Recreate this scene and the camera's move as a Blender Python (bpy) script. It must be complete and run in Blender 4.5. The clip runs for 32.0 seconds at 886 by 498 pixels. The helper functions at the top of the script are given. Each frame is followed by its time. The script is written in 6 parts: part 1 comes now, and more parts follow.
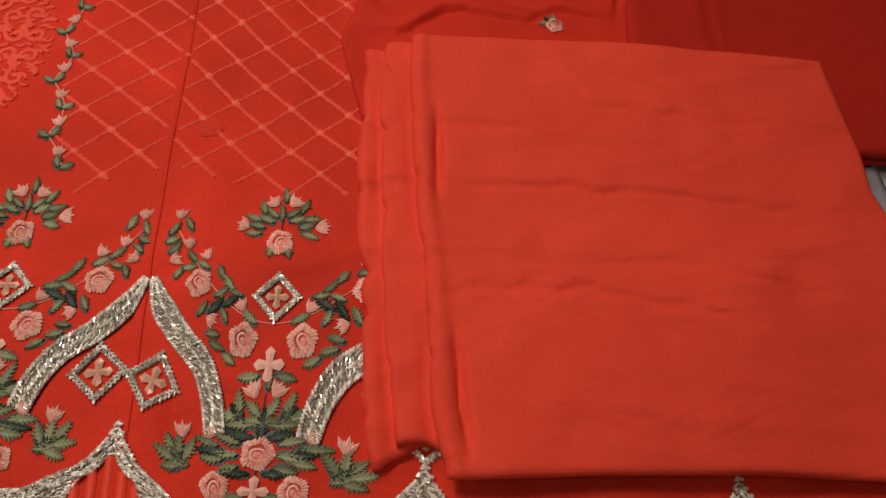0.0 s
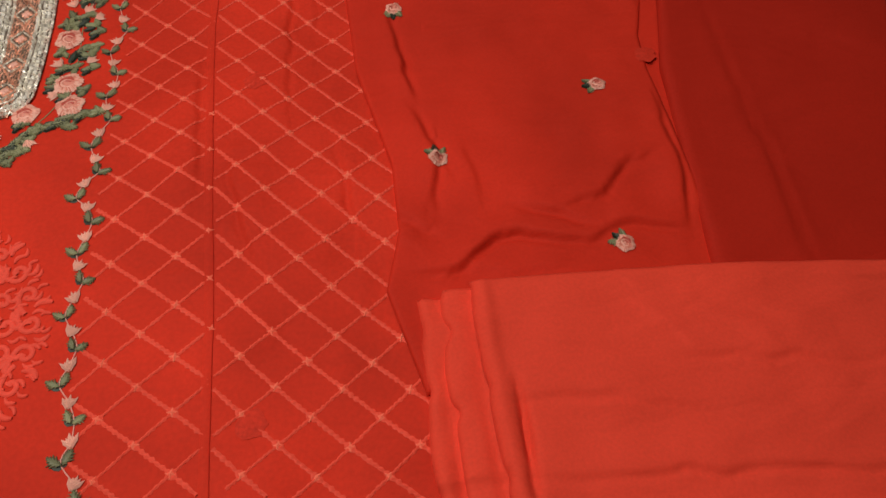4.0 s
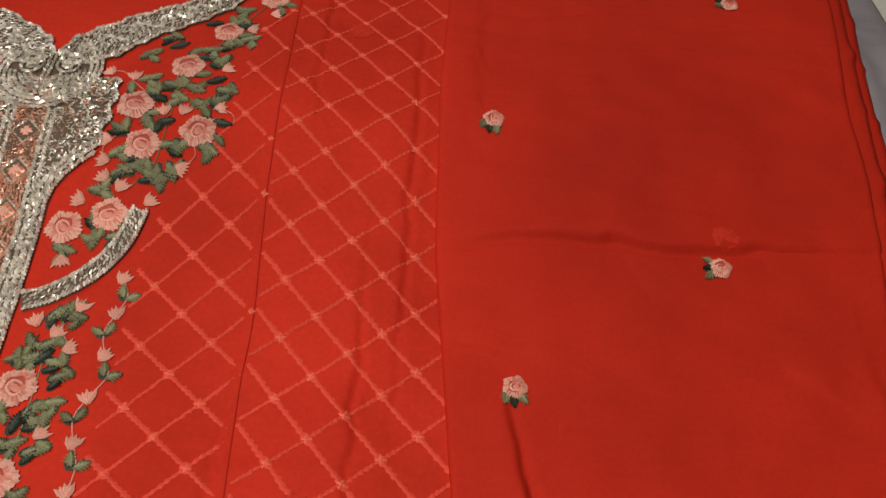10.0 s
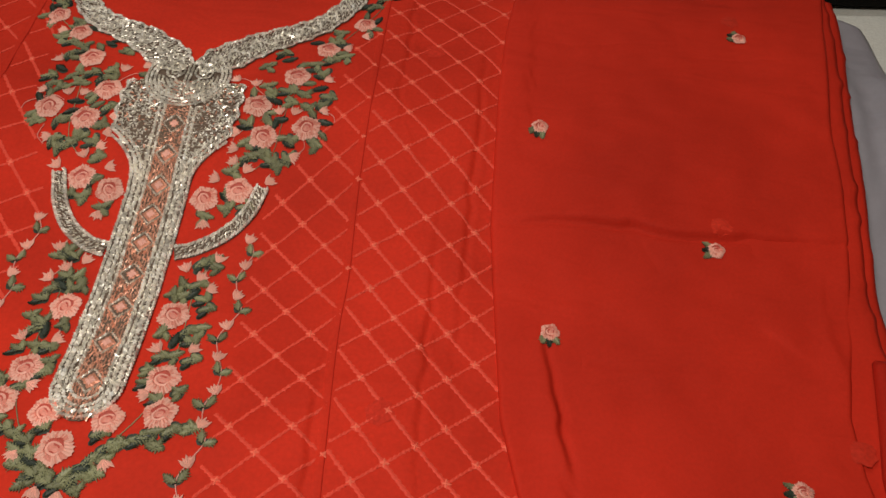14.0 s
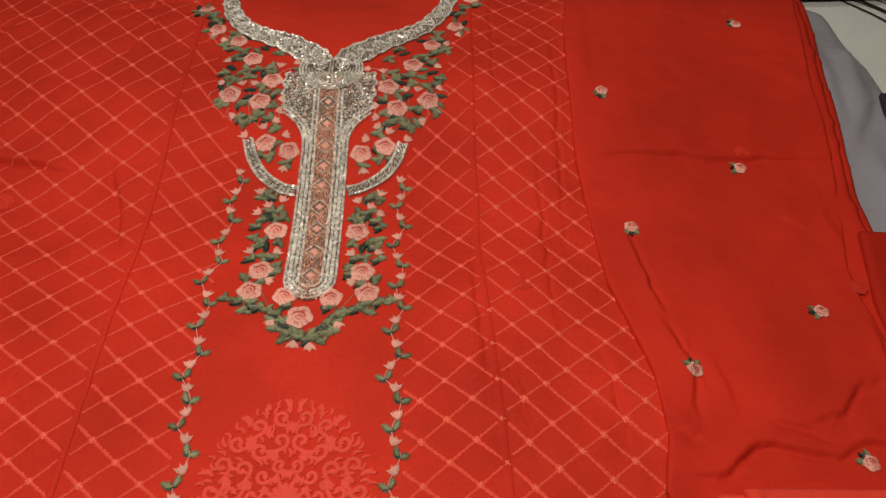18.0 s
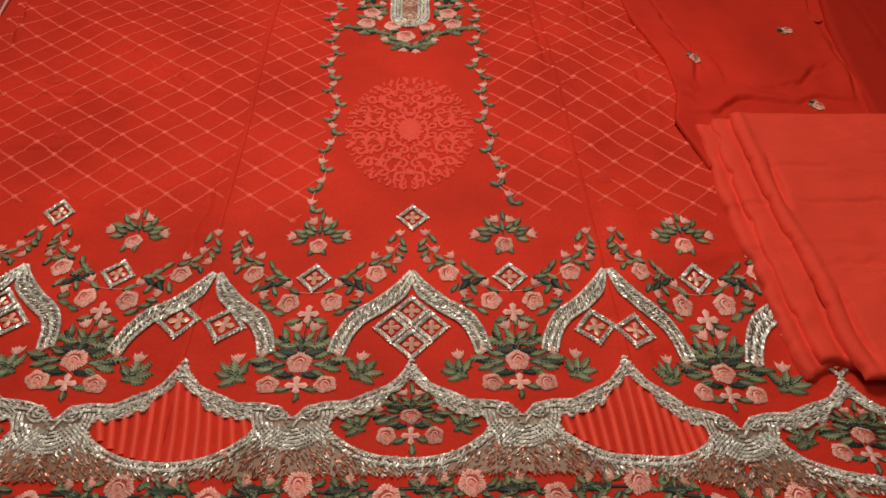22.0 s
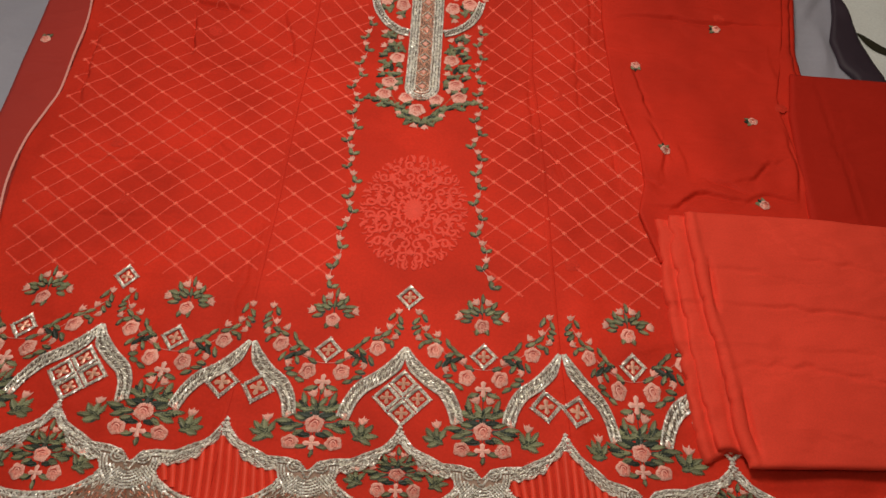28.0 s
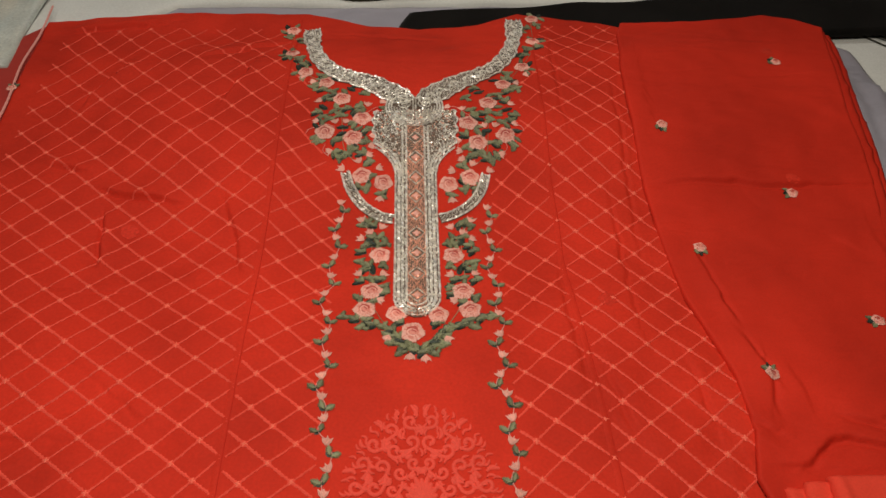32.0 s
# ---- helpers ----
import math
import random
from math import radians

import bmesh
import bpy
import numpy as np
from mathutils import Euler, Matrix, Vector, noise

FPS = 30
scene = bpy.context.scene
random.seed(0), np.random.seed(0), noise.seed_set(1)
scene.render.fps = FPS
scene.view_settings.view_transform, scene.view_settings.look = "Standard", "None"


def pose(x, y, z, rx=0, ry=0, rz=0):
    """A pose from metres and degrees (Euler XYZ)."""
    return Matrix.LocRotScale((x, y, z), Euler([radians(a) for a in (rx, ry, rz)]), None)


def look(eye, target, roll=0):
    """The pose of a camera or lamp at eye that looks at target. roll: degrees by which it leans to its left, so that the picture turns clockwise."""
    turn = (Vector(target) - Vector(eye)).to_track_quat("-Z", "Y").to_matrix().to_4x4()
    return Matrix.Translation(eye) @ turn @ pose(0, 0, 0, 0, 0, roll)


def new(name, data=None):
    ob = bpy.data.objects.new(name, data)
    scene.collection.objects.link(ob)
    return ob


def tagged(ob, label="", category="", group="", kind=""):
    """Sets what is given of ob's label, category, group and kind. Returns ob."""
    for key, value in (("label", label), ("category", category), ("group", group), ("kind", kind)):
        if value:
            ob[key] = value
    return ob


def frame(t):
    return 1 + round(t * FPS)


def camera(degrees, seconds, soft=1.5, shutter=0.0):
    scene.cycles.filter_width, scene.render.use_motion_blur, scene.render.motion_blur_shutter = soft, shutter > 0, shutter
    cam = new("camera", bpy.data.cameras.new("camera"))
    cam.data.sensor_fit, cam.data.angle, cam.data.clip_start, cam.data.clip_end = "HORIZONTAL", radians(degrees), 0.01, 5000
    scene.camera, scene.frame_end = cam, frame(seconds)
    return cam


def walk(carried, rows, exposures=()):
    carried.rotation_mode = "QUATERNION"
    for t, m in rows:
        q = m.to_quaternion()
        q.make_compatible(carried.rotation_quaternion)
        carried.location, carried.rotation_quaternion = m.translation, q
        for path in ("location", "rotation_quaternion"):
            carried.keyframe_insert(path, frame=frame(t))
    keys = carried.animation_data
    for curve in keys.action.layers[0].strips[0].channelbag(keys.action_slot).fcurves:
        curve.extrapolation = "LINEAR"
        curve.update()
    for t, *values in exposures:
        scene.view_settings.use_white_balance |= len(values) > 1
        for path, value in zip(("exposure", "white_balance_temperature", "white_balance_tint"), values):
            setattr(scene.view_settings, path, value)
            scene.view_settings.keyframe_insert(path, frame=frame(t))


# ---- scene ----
cam = camera(61.5, 32.0)
PATH = [
    (0, (0.2868, -0.2142, 0.3506), (0.3185, 0.7083, -1.4237), 2.95),
    (0.5, (0.2834, -0.1999, 0.3518), (0.2553, 0.7137, -1.4271), 1.47),
    (1, (0.2864, -0.1765, 0.3542), (0.2771, 0.7361, -1.4254), 1.97),
    (1.5, (0.2811, -0.1414, 0.3688), (0.3107, 0.8597, -1.3624), 0.88),
    (2, (0.2756, -0.1221, 0.3701), (0.2997, 0.9573, -1.3135), -1.06),
    (2.5, (0.2631, -0.1098, 0.3647), (0.2599, 0.9369, -1.3395), -2.30),
    (3, (0.2599, -0.0951, 0.3663), (0.2886, 0.9421, -1.3435), -1.51),
    (3.5, (0.2501, -0.0875, 0.3645), (0.3143, 0.9262, -1.3583), -1.65),
    (4, (0.2427, -0.0695, 0.3572), (0.3340, 0.9162, -1.3807), -0.56),
    (4.5, (0.2349, -0.0286, 0.3454), (0.2607, 0.9916, -1.3747), -0.42),
    (6.5, (0.2228, 0.0520, 0.3247), (0.2340, 0.9892, -1.4409), 5.61),
    (7, (0.2216, 0.0760, 0.3282), (0.2560, 1.0260, -1.4303), 5.82),
    (7.5, (0.2123, 0.0964, 0.3248), (0.2556, 1.1159, -1.3953), 4.10),
    (8, (0.2114, 0.1072, 0.3146), (0.2365, 1.1978, -1.3617), 3.14),
    (8.5, (0.2087, 0.1254, 0.3098), (0.2374, 1.2325, -1.3556), 3.57),
    (9, (0.2048, 0.1467, 0.3068), (0.2101, 1.2954, -1.3303), 2.27),
    (9.5, (0.2094, 0.1694, 0.3022), (0.2563, 1.3362, -1.3215), 3.00),
    (10, (0.2082, 0.1842, 0.2975), (0.2456, 1.3499, -1.3271), 2.39),
    (10.5, (0.2082, 0.1909, 0.2966), (0.2536, 1.3456, -1.3358), 2.74),
    (11, (0.2084, 0.1968, 0.2971), (0.2599, 1.3593, -1.3295), 2.61),
    (11.5, (0.2063, 0.1998, 0.2952), (0.2560, 1.3436, -1.3447), 2.81),
    (12, (0.2072, 0.1987, 0.3000), (0.2715, 1.3583, -1.3282), 3.50),
    (12.5, (0.2085, 0.1871, 0.3235), (0.2890, 1.3238, -1.3201), 5.74),
    (13, (0.2029, 0.1625, 0.3512), (0.2787, 1.3103, -1.2849), 5.47),
    (13.5, (0.1979, 0.1370, 0.3643), (0.2311, 1.3127, -1.2533), 3.46),
    (14, (0.1924, 0.1090, 0.3691), (0.1483, 1.2874, -1.2463), 1.51),
    (14.5, (0.1918, 0.0897, 0.3781), (0.1197, 1.2785, -1.2286), 1.98),
    (16.5, (0.1191, 0.0124, 0.4245), (0.1149, 1.2523, -1.1448), 2.11),
    (17, (0.1043, -0.0085, 0.4284), (0.1025, 1.2305, -1.1416), 1.01),
    (17.5, (0.0911, -0.0362, 0.4402), (0.1228, 1.1998, -1.1317), 0.82),
    (18, (0.0845, -0.0612, 0.4468), (0.1242, 1.1981, -1.1065), 1.24),
    (18.5, (0.0930, -0.1120, 0.4563), (0.0691, 1.1574, -1.0890), 0.03),
    (19, (0.1114, -0.1763, 0.4562), (0.0085, 1.1003, -1.0800), -0.16),
    (19.5, (0.1209, -0.2107, 0.4641), (-0.0254, 1.0568, -1.0759), -0.81),
    (20, (0.0983, -0.2461, 0.4758), (0.0199, 1.0374, -1.0560), 0.05),
    (20.5, (0.0595, -0.2927, 0.4829), (0.0161, 1.0107, -1.0336), -0.20),
    (21, (0.0318, -0.3369, 0.4751), (0.0109, 0.9405, -1.0637), -0.61),
    (21.5, (0.0149, -0.3671, 0.4559), (0.0159, 0.8943, -1.0962), 0.01),
    (22, (0.0123, -0.3841, 0.4393), (0.0508, 0.8684, -1.1194), 0.82),
    (22.5, (0.0111, -0.3983, 0.4392), (0.0407, 0.8050, -1.1580), -0.40),
    (23, (0.0115, -0.4251, 0.4635), (-0.0289, 0.7390, -1.1624), -2.25),
    (23.5, (0.0213, -0.4260, 0.4961), (0.0086, 0.6165, -1.2107), -0.92),
    (24, (0.0250, -0.4201, 0.5190), (-0.0405, 0.5742, -1.2151), -3.95),
    (24.5, (0.0326, -0.4192, 0.5198), (-0.0216, 0.4609, -1.2753), -3.58),
    (26.5, (0.0189, -0.3563, 0.5733), (0.0117, 0.3395, -1.3018), -0.00),
    (27, (0.0223, -0.3486, 0.6126), (0.0392, 0.5038, -1.1966), 2.20),
    (27.5, (0.0261, -0.3393, 0.6330), (0.0090, 0.6116, -1.1264), 0.94),
    (28, (0.0369, -0.3310, 0.6374), (0.0165, 0.7078, -1.0716), 1.58),
    (28.5, (0.0514, -0.3019, 0.6331), (0.0053, 0.8177, -1.0235), 1.64),
    (29, (0.0748, -0.2807, 0.6300), (0.0026, 0.9328, -0.9582), 1.84),
    (29.5, (0.0956, -0.2607, 0.6105), (-0.0023, 1.0055, -0.9345), 2.40),
    (30, (0.0864, -0.2319, 0.5943), (0.0008, 1.0351, -0.9508), 2.10),
    (30.5, (0.0458, -0.1803, 0.5707), (0.0145, 1.0919, -0.9722), -0.76),
    (31, (0.0293, -0.1484, 0.5247), (0.0091, 1.0986, -1.0388), -0.98),
    (31.5, (0.0198, -0.1146, 0.5110), (0.0698, 1.0882, -1.0861), 1.00),
    (32, (-0.0015, -0.1007, 0.4932), (0.0601, 1.2070, -1.0187), 1.15),
]
walk(cam, [(t, look(eye, target, roll)) for t, eye, target, roll in PATH])

# ---- world, light ----
world = bpy.data.worlds.new("world")
scene.world = world
world.use_nodes = True
wbg = world.node_tree.nodes["Background"]
wbg.inputs["Color"].default_value = (0.9, 0.95, 1.0, 1)
wbg.inputs["Strength"].default_value = 0.02


def lamp(name, eye, target, sx, sy, watts, colour):
    data = bpy.data.lights.new(name, "AREA")
    data.shape, data.size, data.size_y, data.energy, data.color = "RECTANGLE", sx, sy, watts, colour
    ob = new(name, data)
    ob.matrix_world = look(eye, target)
    return ob


lamp("tube_lamp", (-0.10, 1.45, 1.45), (0.0, 0.15, 0.0), 0.9, 0.16, 5.6, (1.0, 0.93, 0.84))
# Added low lamp: stands in for unseen room light and brightens the middle.
lamp("overhead_fill", (-0.03, 0.16, 0.76), (-0.03, 0.08, 0.0), 0.20, 0.20, 3.9, (1.0, 0.90, 0.78))
# Added warm fill that brightens the near side and the hem.
lamp("near_side_fill", (-0.2, -0.5, 2.05), (0.0, 0.1, 0.0), 0.4, 0.4, 6.0, (1.0, 0.86, 0.70))
# Added cool lamp for bluish glints on trim and bullion; no window is known.
lamp("cool_side_fill", (-1.7, 0.5, 1.1), (-0.2, -0.1, 0.0), 0.8, 0.8, 2.2, (0.72, 0.86, 1.0))


# ---- materials ----
def mat(name, colour, rough=0.7, metal=0.0, vary=0.0, grain=0.0, grain_size=300.0, blotch=0.12, blotch_size=14.0,
        bump=0.0, sheen=0.0, island=False, alpha=1.0, spec=0.5):
    m = bpy.data.materials.new(name)
    m.use_nodes = True
    t = m.node_tree
    n, l = t.nodes, t.links
    b = n["Principled BSDF"]
    b.inputs["Roughness"].default_value = rough
    b.inputs["Metallic"].default_value = metal
    b.inputs["Sheen Weight"].default_value = sheen
    b.inputs["Alpha"].default_value = alpha
    b.inputs["Specular IOR Level"].default_value = spec
    tc = n.new("ShaderNodeTexCoord")
    big = n.new("ShaderNodeTexNoise")
    big.inputs["Scale"].default_value = blotch_size
    big.inputs["Detail"].default_value = 4
    fine = n.new("ShaderNodeTexNoise")
    fine.inputs["Scale"].default_value = grain_size
    fine.inputs["Detail"].default_value = 3
    for x in (big, fine):
        l.new(tc.outputs["Object"], x.inputs["Vector"])
    add = n.new("ShaderNodeMath")
    add.operation = "MULTIPLY_ADD"
    l.new(big.outputs["Fac"], add.inputs[0])
    add.inputs[1].default_value = 2 * blotch
    add.inputs[2].default_value = 1 - blotch
    add2 = n.new("ShaderNodeMath")
    add2.operation = "MULTIPLY_ADD"
    l.new(fine.outputs["Fac"], add2.inputs[0])
    add2.inputs[1].default_value = 2 * grain
    add2.inputs[2].default_value = 1 - grain
    mul = n.new("ShaderNodeMath")
    mul.operation = "MULTIPLY"
    l.new(add.outputs[0], mul.inputs[0])
    l.new(add2.outputs[0], mul.inputs[1])
    last = mul.outputs[0]
    if vary:
        if island:
            r = n.new("ShaderNodeNewGeometry").outputs["Random Per Island"]
        else:
            r = n.new("ShaderNodeObjectInfo").outputs["Random"]
        v = n.new("ShaderNodeMath")
        v.operation = "MULTIPLY_ADD"
        l.new(r, v.inputs[0])
        v.inputs[1].default_value = 2 * vary
        v.inputs[2].default_value = 1 - vary
        mm = n.new("ShaderNodeMath")
        mm.operation = "MULTIPLY"
        l.new(last, mm.inputs[0])
        l.new(v.outputs[0], mm.inputs[1])
        last = mm.outputs[0]
    mix = n.new("ShaderNodeVectorMath")
    mix.operation = "SCALE"
    mix.inputs[0].default_value = colour
    l.new(last, mix.inputs["Scale"])
    l.new(mix.outputs[0], b.inputs["Base Color"])
    if bump:
        bp = n.new("ShaderNodeBump")
        bp.inputs["Strength"].default_value = bump
        bp.inputs["Distance"].default_value = 0.0006
        l.new(fine.outputs["Fac"], bp.inputs["Height"])
        l.new(bp.outputs["Normal"], b.inputs["Normal"])
    return m


def weave(m, size=900.0, strength=0.15, depth=0.010):
    """Crossed fine threads as relief on a cloth material."""
    t = m.node_tree
    n, l = t.nodes, t.links
    b = n["Principled BSDF"]
    tc = n.new("ShaderNodeTexCoord")
    outs = []
    for axis in ("X", "Y"):
        w = n.new("ShaderNodeTexWave")
        w.bands_direction = axis
        w.inputs["Scale"].default_value = size
        w.inputs["Distortion"].default_value = 1.5
        l.new(tc.outputs["Object"], w.inputs["Vector"])
        outs.append(w.outputs["Fac"])
    s = n.new("ShaderNodeMath")
    s.operation = "ADD"
    l.new(outs[0], s.inputs[0])
    l.new(outs[1], s.inputs[1])
    bp = n.new("ShaderNodeBump")
    bp.inputs["Strength"].default_value = strength
    bp.inputs["Distance"].default_value = 0.0003
    l.new(s.outputs[0], bp.inputs["Height"])
    # two layers of sharp wrinkles, each a folded noise drawn out along its own way
    prev = None
    for turn, stretch, scale, deep in ((0.35, 0.38, 16.0, depth), (1.75, 0.42, 27.0, 0.5 * depth)):
        mp = n.new("ShaderNodeMapping")
        mp.inputs["Rotation"].default_value = (0, 0, turn)
        mp.inputs["Scale"].default_value = (stretch, 1, 1)
        l.new(tc.outputs["Object"], mp.inputs["Vector"])
        cr = n.new("ShaderNodeTexNoise")
        cr.inputs["Scale"].default_value = scale
        cr.inputs["Detail"].default_value = 2.5
        cr.inputs["Distortion"].default_value = 0.7
        l.new(mp.outputs["Vector"], cr.inputs["Vector"])
        off = n.new("ShaderNodeMath")
        off.operation = "SUBTRACT"
        off.inputs[1].default_value = 0.5
        l.new(cr.outputs["Fac"], off.inputs[0])
        fold = n.new("ShaderNodeMath")
        fold.operation = "ABSOLUTE"
        l.new(off.outputs[0], fold.inputs[0])
        soft = n.new("ShaderNodeMath")
        soft.operation = "POWER"
        soft.inputs[1].default_value = 1.35
        l.new(fold.outputs[0], soft.inputs[0])
        b2 = n.new("ShaderNodeBump")
        b2.inputs["Strength"].default_value = 1.0
        b2.inputs["Distance"].default_value = deep
        l.new(soft.outputs[0], b2.inputs["Height"])
        if prev:
            l.new(prev.outputs["Normal"], b2.inputs["Normal"])
        prev = b2
    l.new(b2.outputs["Normal"], bp.inputs["Normal"])
    l.new(bp.outputs["Normal"], b.inputs["Normal"])
    return m


M = {}
M["shirt"] = weave(mat("red_chiffon", (0.58, 0.030, 0.013), 0.7, grain=0.16, grain_size=420, blotch=0.5, blotch_size=9, spec=0.12))
M["dupatta"] = weave(mat("red_dupatta_chiffon", (0.57, 0.027, 0.012), 0.7, grain=0.12, grain_size=520, blotch=0.42, blotch_size=8, spec=0.12))
M["trouser"] = weave(mat("coral_red_cotton", (0.77, 0.062, 0.034), 0.75, grain=0.12, grain_size=600, blotch=0.24, blotch_size=8, spec=0.12), 1100, 0.15, 0.014)
M["deep"] = weave(mat("deep_red_cotton", (0.44, 0.018, 0.008), 0.75, grain=0.12, grain_size=600, blotch=0.12, blotch_size=8, spec=0.12), 1100)
M["sheer"] = weave(mat("sheer_dull_red", (0.40, 0.035, 0.024), 0.65, grain=0.08, grain_size=500, blotch=0.10, blotch_size=10, spec=0.3))
M["thread"] = mat("red_silk_thread", (0.77, 0.078, 0.047), 0.55, grain=0.15, grain_size=900, vary=0.05, spec=0.15)
M["scroll"] = mat("coral_scroll_thread", (0.78, 0.078, 0.050), 0.6, grain=0.2, grain_size=900, vary=0.05, spec=0.15)
M["knot"] = mat("light_coral_knot", (0.92, 0.18, 0.115), 0.55, grain=0.15, grain_size=900, spec=0.15)
M["tuck"] = mat("bright_red_pintuck", (0.80, 0.062, 0.030), 0.5, grain=0.15, grain_size=900, vary=0.06, spec=0.2)
M["ground"] = mat("wine_red_satin_stitch", (0.36, 0.022, 0.016), 0.5, grain=0.2, grain_size=1200, vary=0.2)
M["seam"] = mat("dark_red_seam", (0.47, 0.020, 0.010), 0.8, grain=0.2, spec=0.1)
M["pink"] = mat("pale_pink_silk", (0.84, 0.44, 0.36), 0.5, grain=0.22, grain_size=1400, vary=0.12, bump=0.3)
M["rose"] = mat("rose_pink_silk", (0.72, 0.27, 0.21), 0.5, grain=0.25, grain_size=1400, vary=0.15, bump=0.3)
M["rosedark"] = mat("brick_pink_silk", (0.50, 0.09, 0.065), 0.5, grain=0.25, grain_size=1400, vary=0.15)
M["leaf"] = mat("sage_green_silk", (0.215, 0.225, 0.122), 0.5, grain=0.3, grain_size=1500, vary=0.28, bump=0.3)
# Dark green thread, also used as painted shade under and between leaves.
M["leafdark"] = mat("bottle_green_silk_and_shade", (0.024, 0.036, 0.024), 0.55, grain=0.3, grain_size=1500, vary=0.3)
M["teal"] = mat("dark_teal_braid", (0.010, 0.040, 0.042), 0.5, grain=0.3, grain_size=900, bump=0.4)
M["cord"] = mat("pale_pink_cord", (0.76, 0.34, 0.29), 0.55, grain=0.2, grain_size=900, bump=0.4)
# Dark brown ground that shows in the gaps between bullion chips.
M["zaribase"] = mat("dark_brown_bullion_ground", (0.130, 0.088, 0.060), 0.5, 0.2, grain=0.3, grain_size=1200, bump=0.4)
M["zari"] = mat("silver_gold_bullion", (0.87, 0.83, 0.74), 0.36, 0.58, grain=0.12, grain_size=1500, vary=0.42, island=True)
M["zarihem"] = mat("pale_gold_net", (0.25, 0.150, 0.100), 0.5, 0.15, grain=0.3, grain_size=1200, bump=0.4)
M["zaripale"] = mat("pale_silver_gold_bullion", (0.93, 0.89, 0.81), 0.36, 0.46, grain=0.12, grain_size=1500, vary=0.36, island=True)
M["zaripink"] = mat("copper_pink_bullion", (0.78, 0.42, 0.30), 0.35, 0.4, grain=0.15, grain_size=1500, vary=0.35, island=True)
M["zarired"] = mat("rust_red_sequins", (0.62, 0.26, 0.17), 0.35, 0.4, grain=0.15, grain_size=1500, vary=0.4, island=True)
M["border"] = mat("brown_black_net", (0.075, 0.026, 0.020), 0.6, grain=0.4, grain_size=500, blotch=0.5, blotch_size=40, spec=0.2)
M["grey"] = weave(mat("grey_lilac_satin", (0.34, 0.33, 0.38), 0.42, grain=0.06, grain_size=300, blotch=0.10, blotch_size=6), 700, 0.1)
M["purple"] = mat("dark_plum_cloth", (0.030, 0.016, 0.026), 0.6, grain=0.2, grain_size=600, bump=0.3)
M["black"] = mat("black_fleece", (0.007, 0.006, 0.005), 0.95, grain=0.5, grain_size=500, blotch=0.6, blotch_size=20, bump=1.0, sheen=0.04, spec=0.1)
M["wall"] = mat("cream_wall_paint", (0.42, 0.38, 0.32), 0.8, grain=0.04, grain_size=60, blotch=0.05, blotch_size=2, bump=0.1)
M["floor"] = mat("grey_floor_tile", (0.36, 0.33, 0.30), 0.35, grain=0.08, grain_size=40, blotch=0.1, blotch_size=3)


def organza(name, one, two, size):
    """Sheer crisp cloth whose colour shifts in upright streaks."""
    m = mat(name, one, 0.38, grain=0.3, grain_size=350, blotch=0.3, blotch_size=40)
    t = m.node_tree
    n, l = t.nodes, t.links
    b = n["Principled BSDF"]
    tc, mp, nz = n.new("ShaderNodeTexCoord"), n.new("ShaderNodeMapping"), n.new("ShaderNodeTexNoise")
    mp.inputs["Scale"].default_value = (1, 0.22, 1)
    nz.inputs["Scale"].default_value = size
    nz.inputs["Detail"].default_value = 5
    l.new(tc.outputs["Object"], mp.inputs["Vector"])
    l.new(mp.outputs["Vector"], nz.inputs["Vector"])
    r = n.new("ShaderNodeValToRGB")
    r.color_ramp.elements[0].position, r.color_ramp.elements[0].color = 0.36, (*one, 1)
    r.color_ramp.elements[1].position, r.color_ramp.elements[1].color = 0.66, (*two, 1)
    l.new(nz.outputs["Fac"], r.inputs["Fac"])
    scale = b.inputs["Base Color"].links[0].from_node
    grey = scale.inputs["Scale"].links[0].from_socket
    mul = n.new("ShaderNodeVectorMath")
    mul.operation = "SCALE"
    l.new(r.outputs["Color"], mul.inputs[0])
    l.new(grey, mul.inputs["Scale"])
    l.new(mul.outputs[0], b.inputs["Base Color"])
    return m


# The pale bluish streaks of the net are sheen painted into its colour.
M["net"] = organza("lilac_grey_organza_with_sheen", (0.20, 0.115, 0.105), (0.36, 0.36, 0.40), 34.0)
M["organza"] = organza("pink_red_organza", (0.50, 0.050, 0.034), (0.34, 0.15, 0.15), 26.0)
M["pleat"] = mat("dark_red_organza_pleat", (0.34, 0.040, 0.034), 0.45, grain=0.3, grain_size=500)
M["print"] = mat("black_olive_print", (0.030, 0.026, 0.015), 0.9, grain=0.4, grain_size=300, blotch=0.3, bump=0.6, spec=0.1)
M["pastel"] = organza("pastel_printed_cotton", (0.62, 0.60, 0.50), (0.42, 0.55, 0.58), 16.0)


M["blanket"] = mat("white_fleece", (0.72, 0.74, 0.70), 0.9, grain=0.15, grain_size=400, blotch=0.12, blotch_size=18, bump=0.8, sheen=0.3)


# ---- building helpers ----
def mesh_object(name, verts, faces, mats, parent=None, label="", slots=None, smooth=False):
    me = bpy.data.meshes.new(name)
    me.from_pydata([tuple(v) for v in verts], [], [tuple(f) for f in faces])
    for m in mats if isinstance(mats, (list, tuple)) else [mats]:
        me.materials.append(M[m])
    if slots is not None:
        me.polygons.foreach_set("material_index", slots)
    if smooth:
        me.polygons.foreach_set("use_smooth", [True] * len(me.polygons))
    me.update()
    ob = new(name, me)
    ob.parent = parent
    if label:
        tagged(ob, label)
    return ob


def thing(name, label, category, at=(0, 0, 0), group="", kind=""):
    ob = new(name)
    ob.empty_display_size = 0.02
    return tagged(ob, label, category, group, kind)


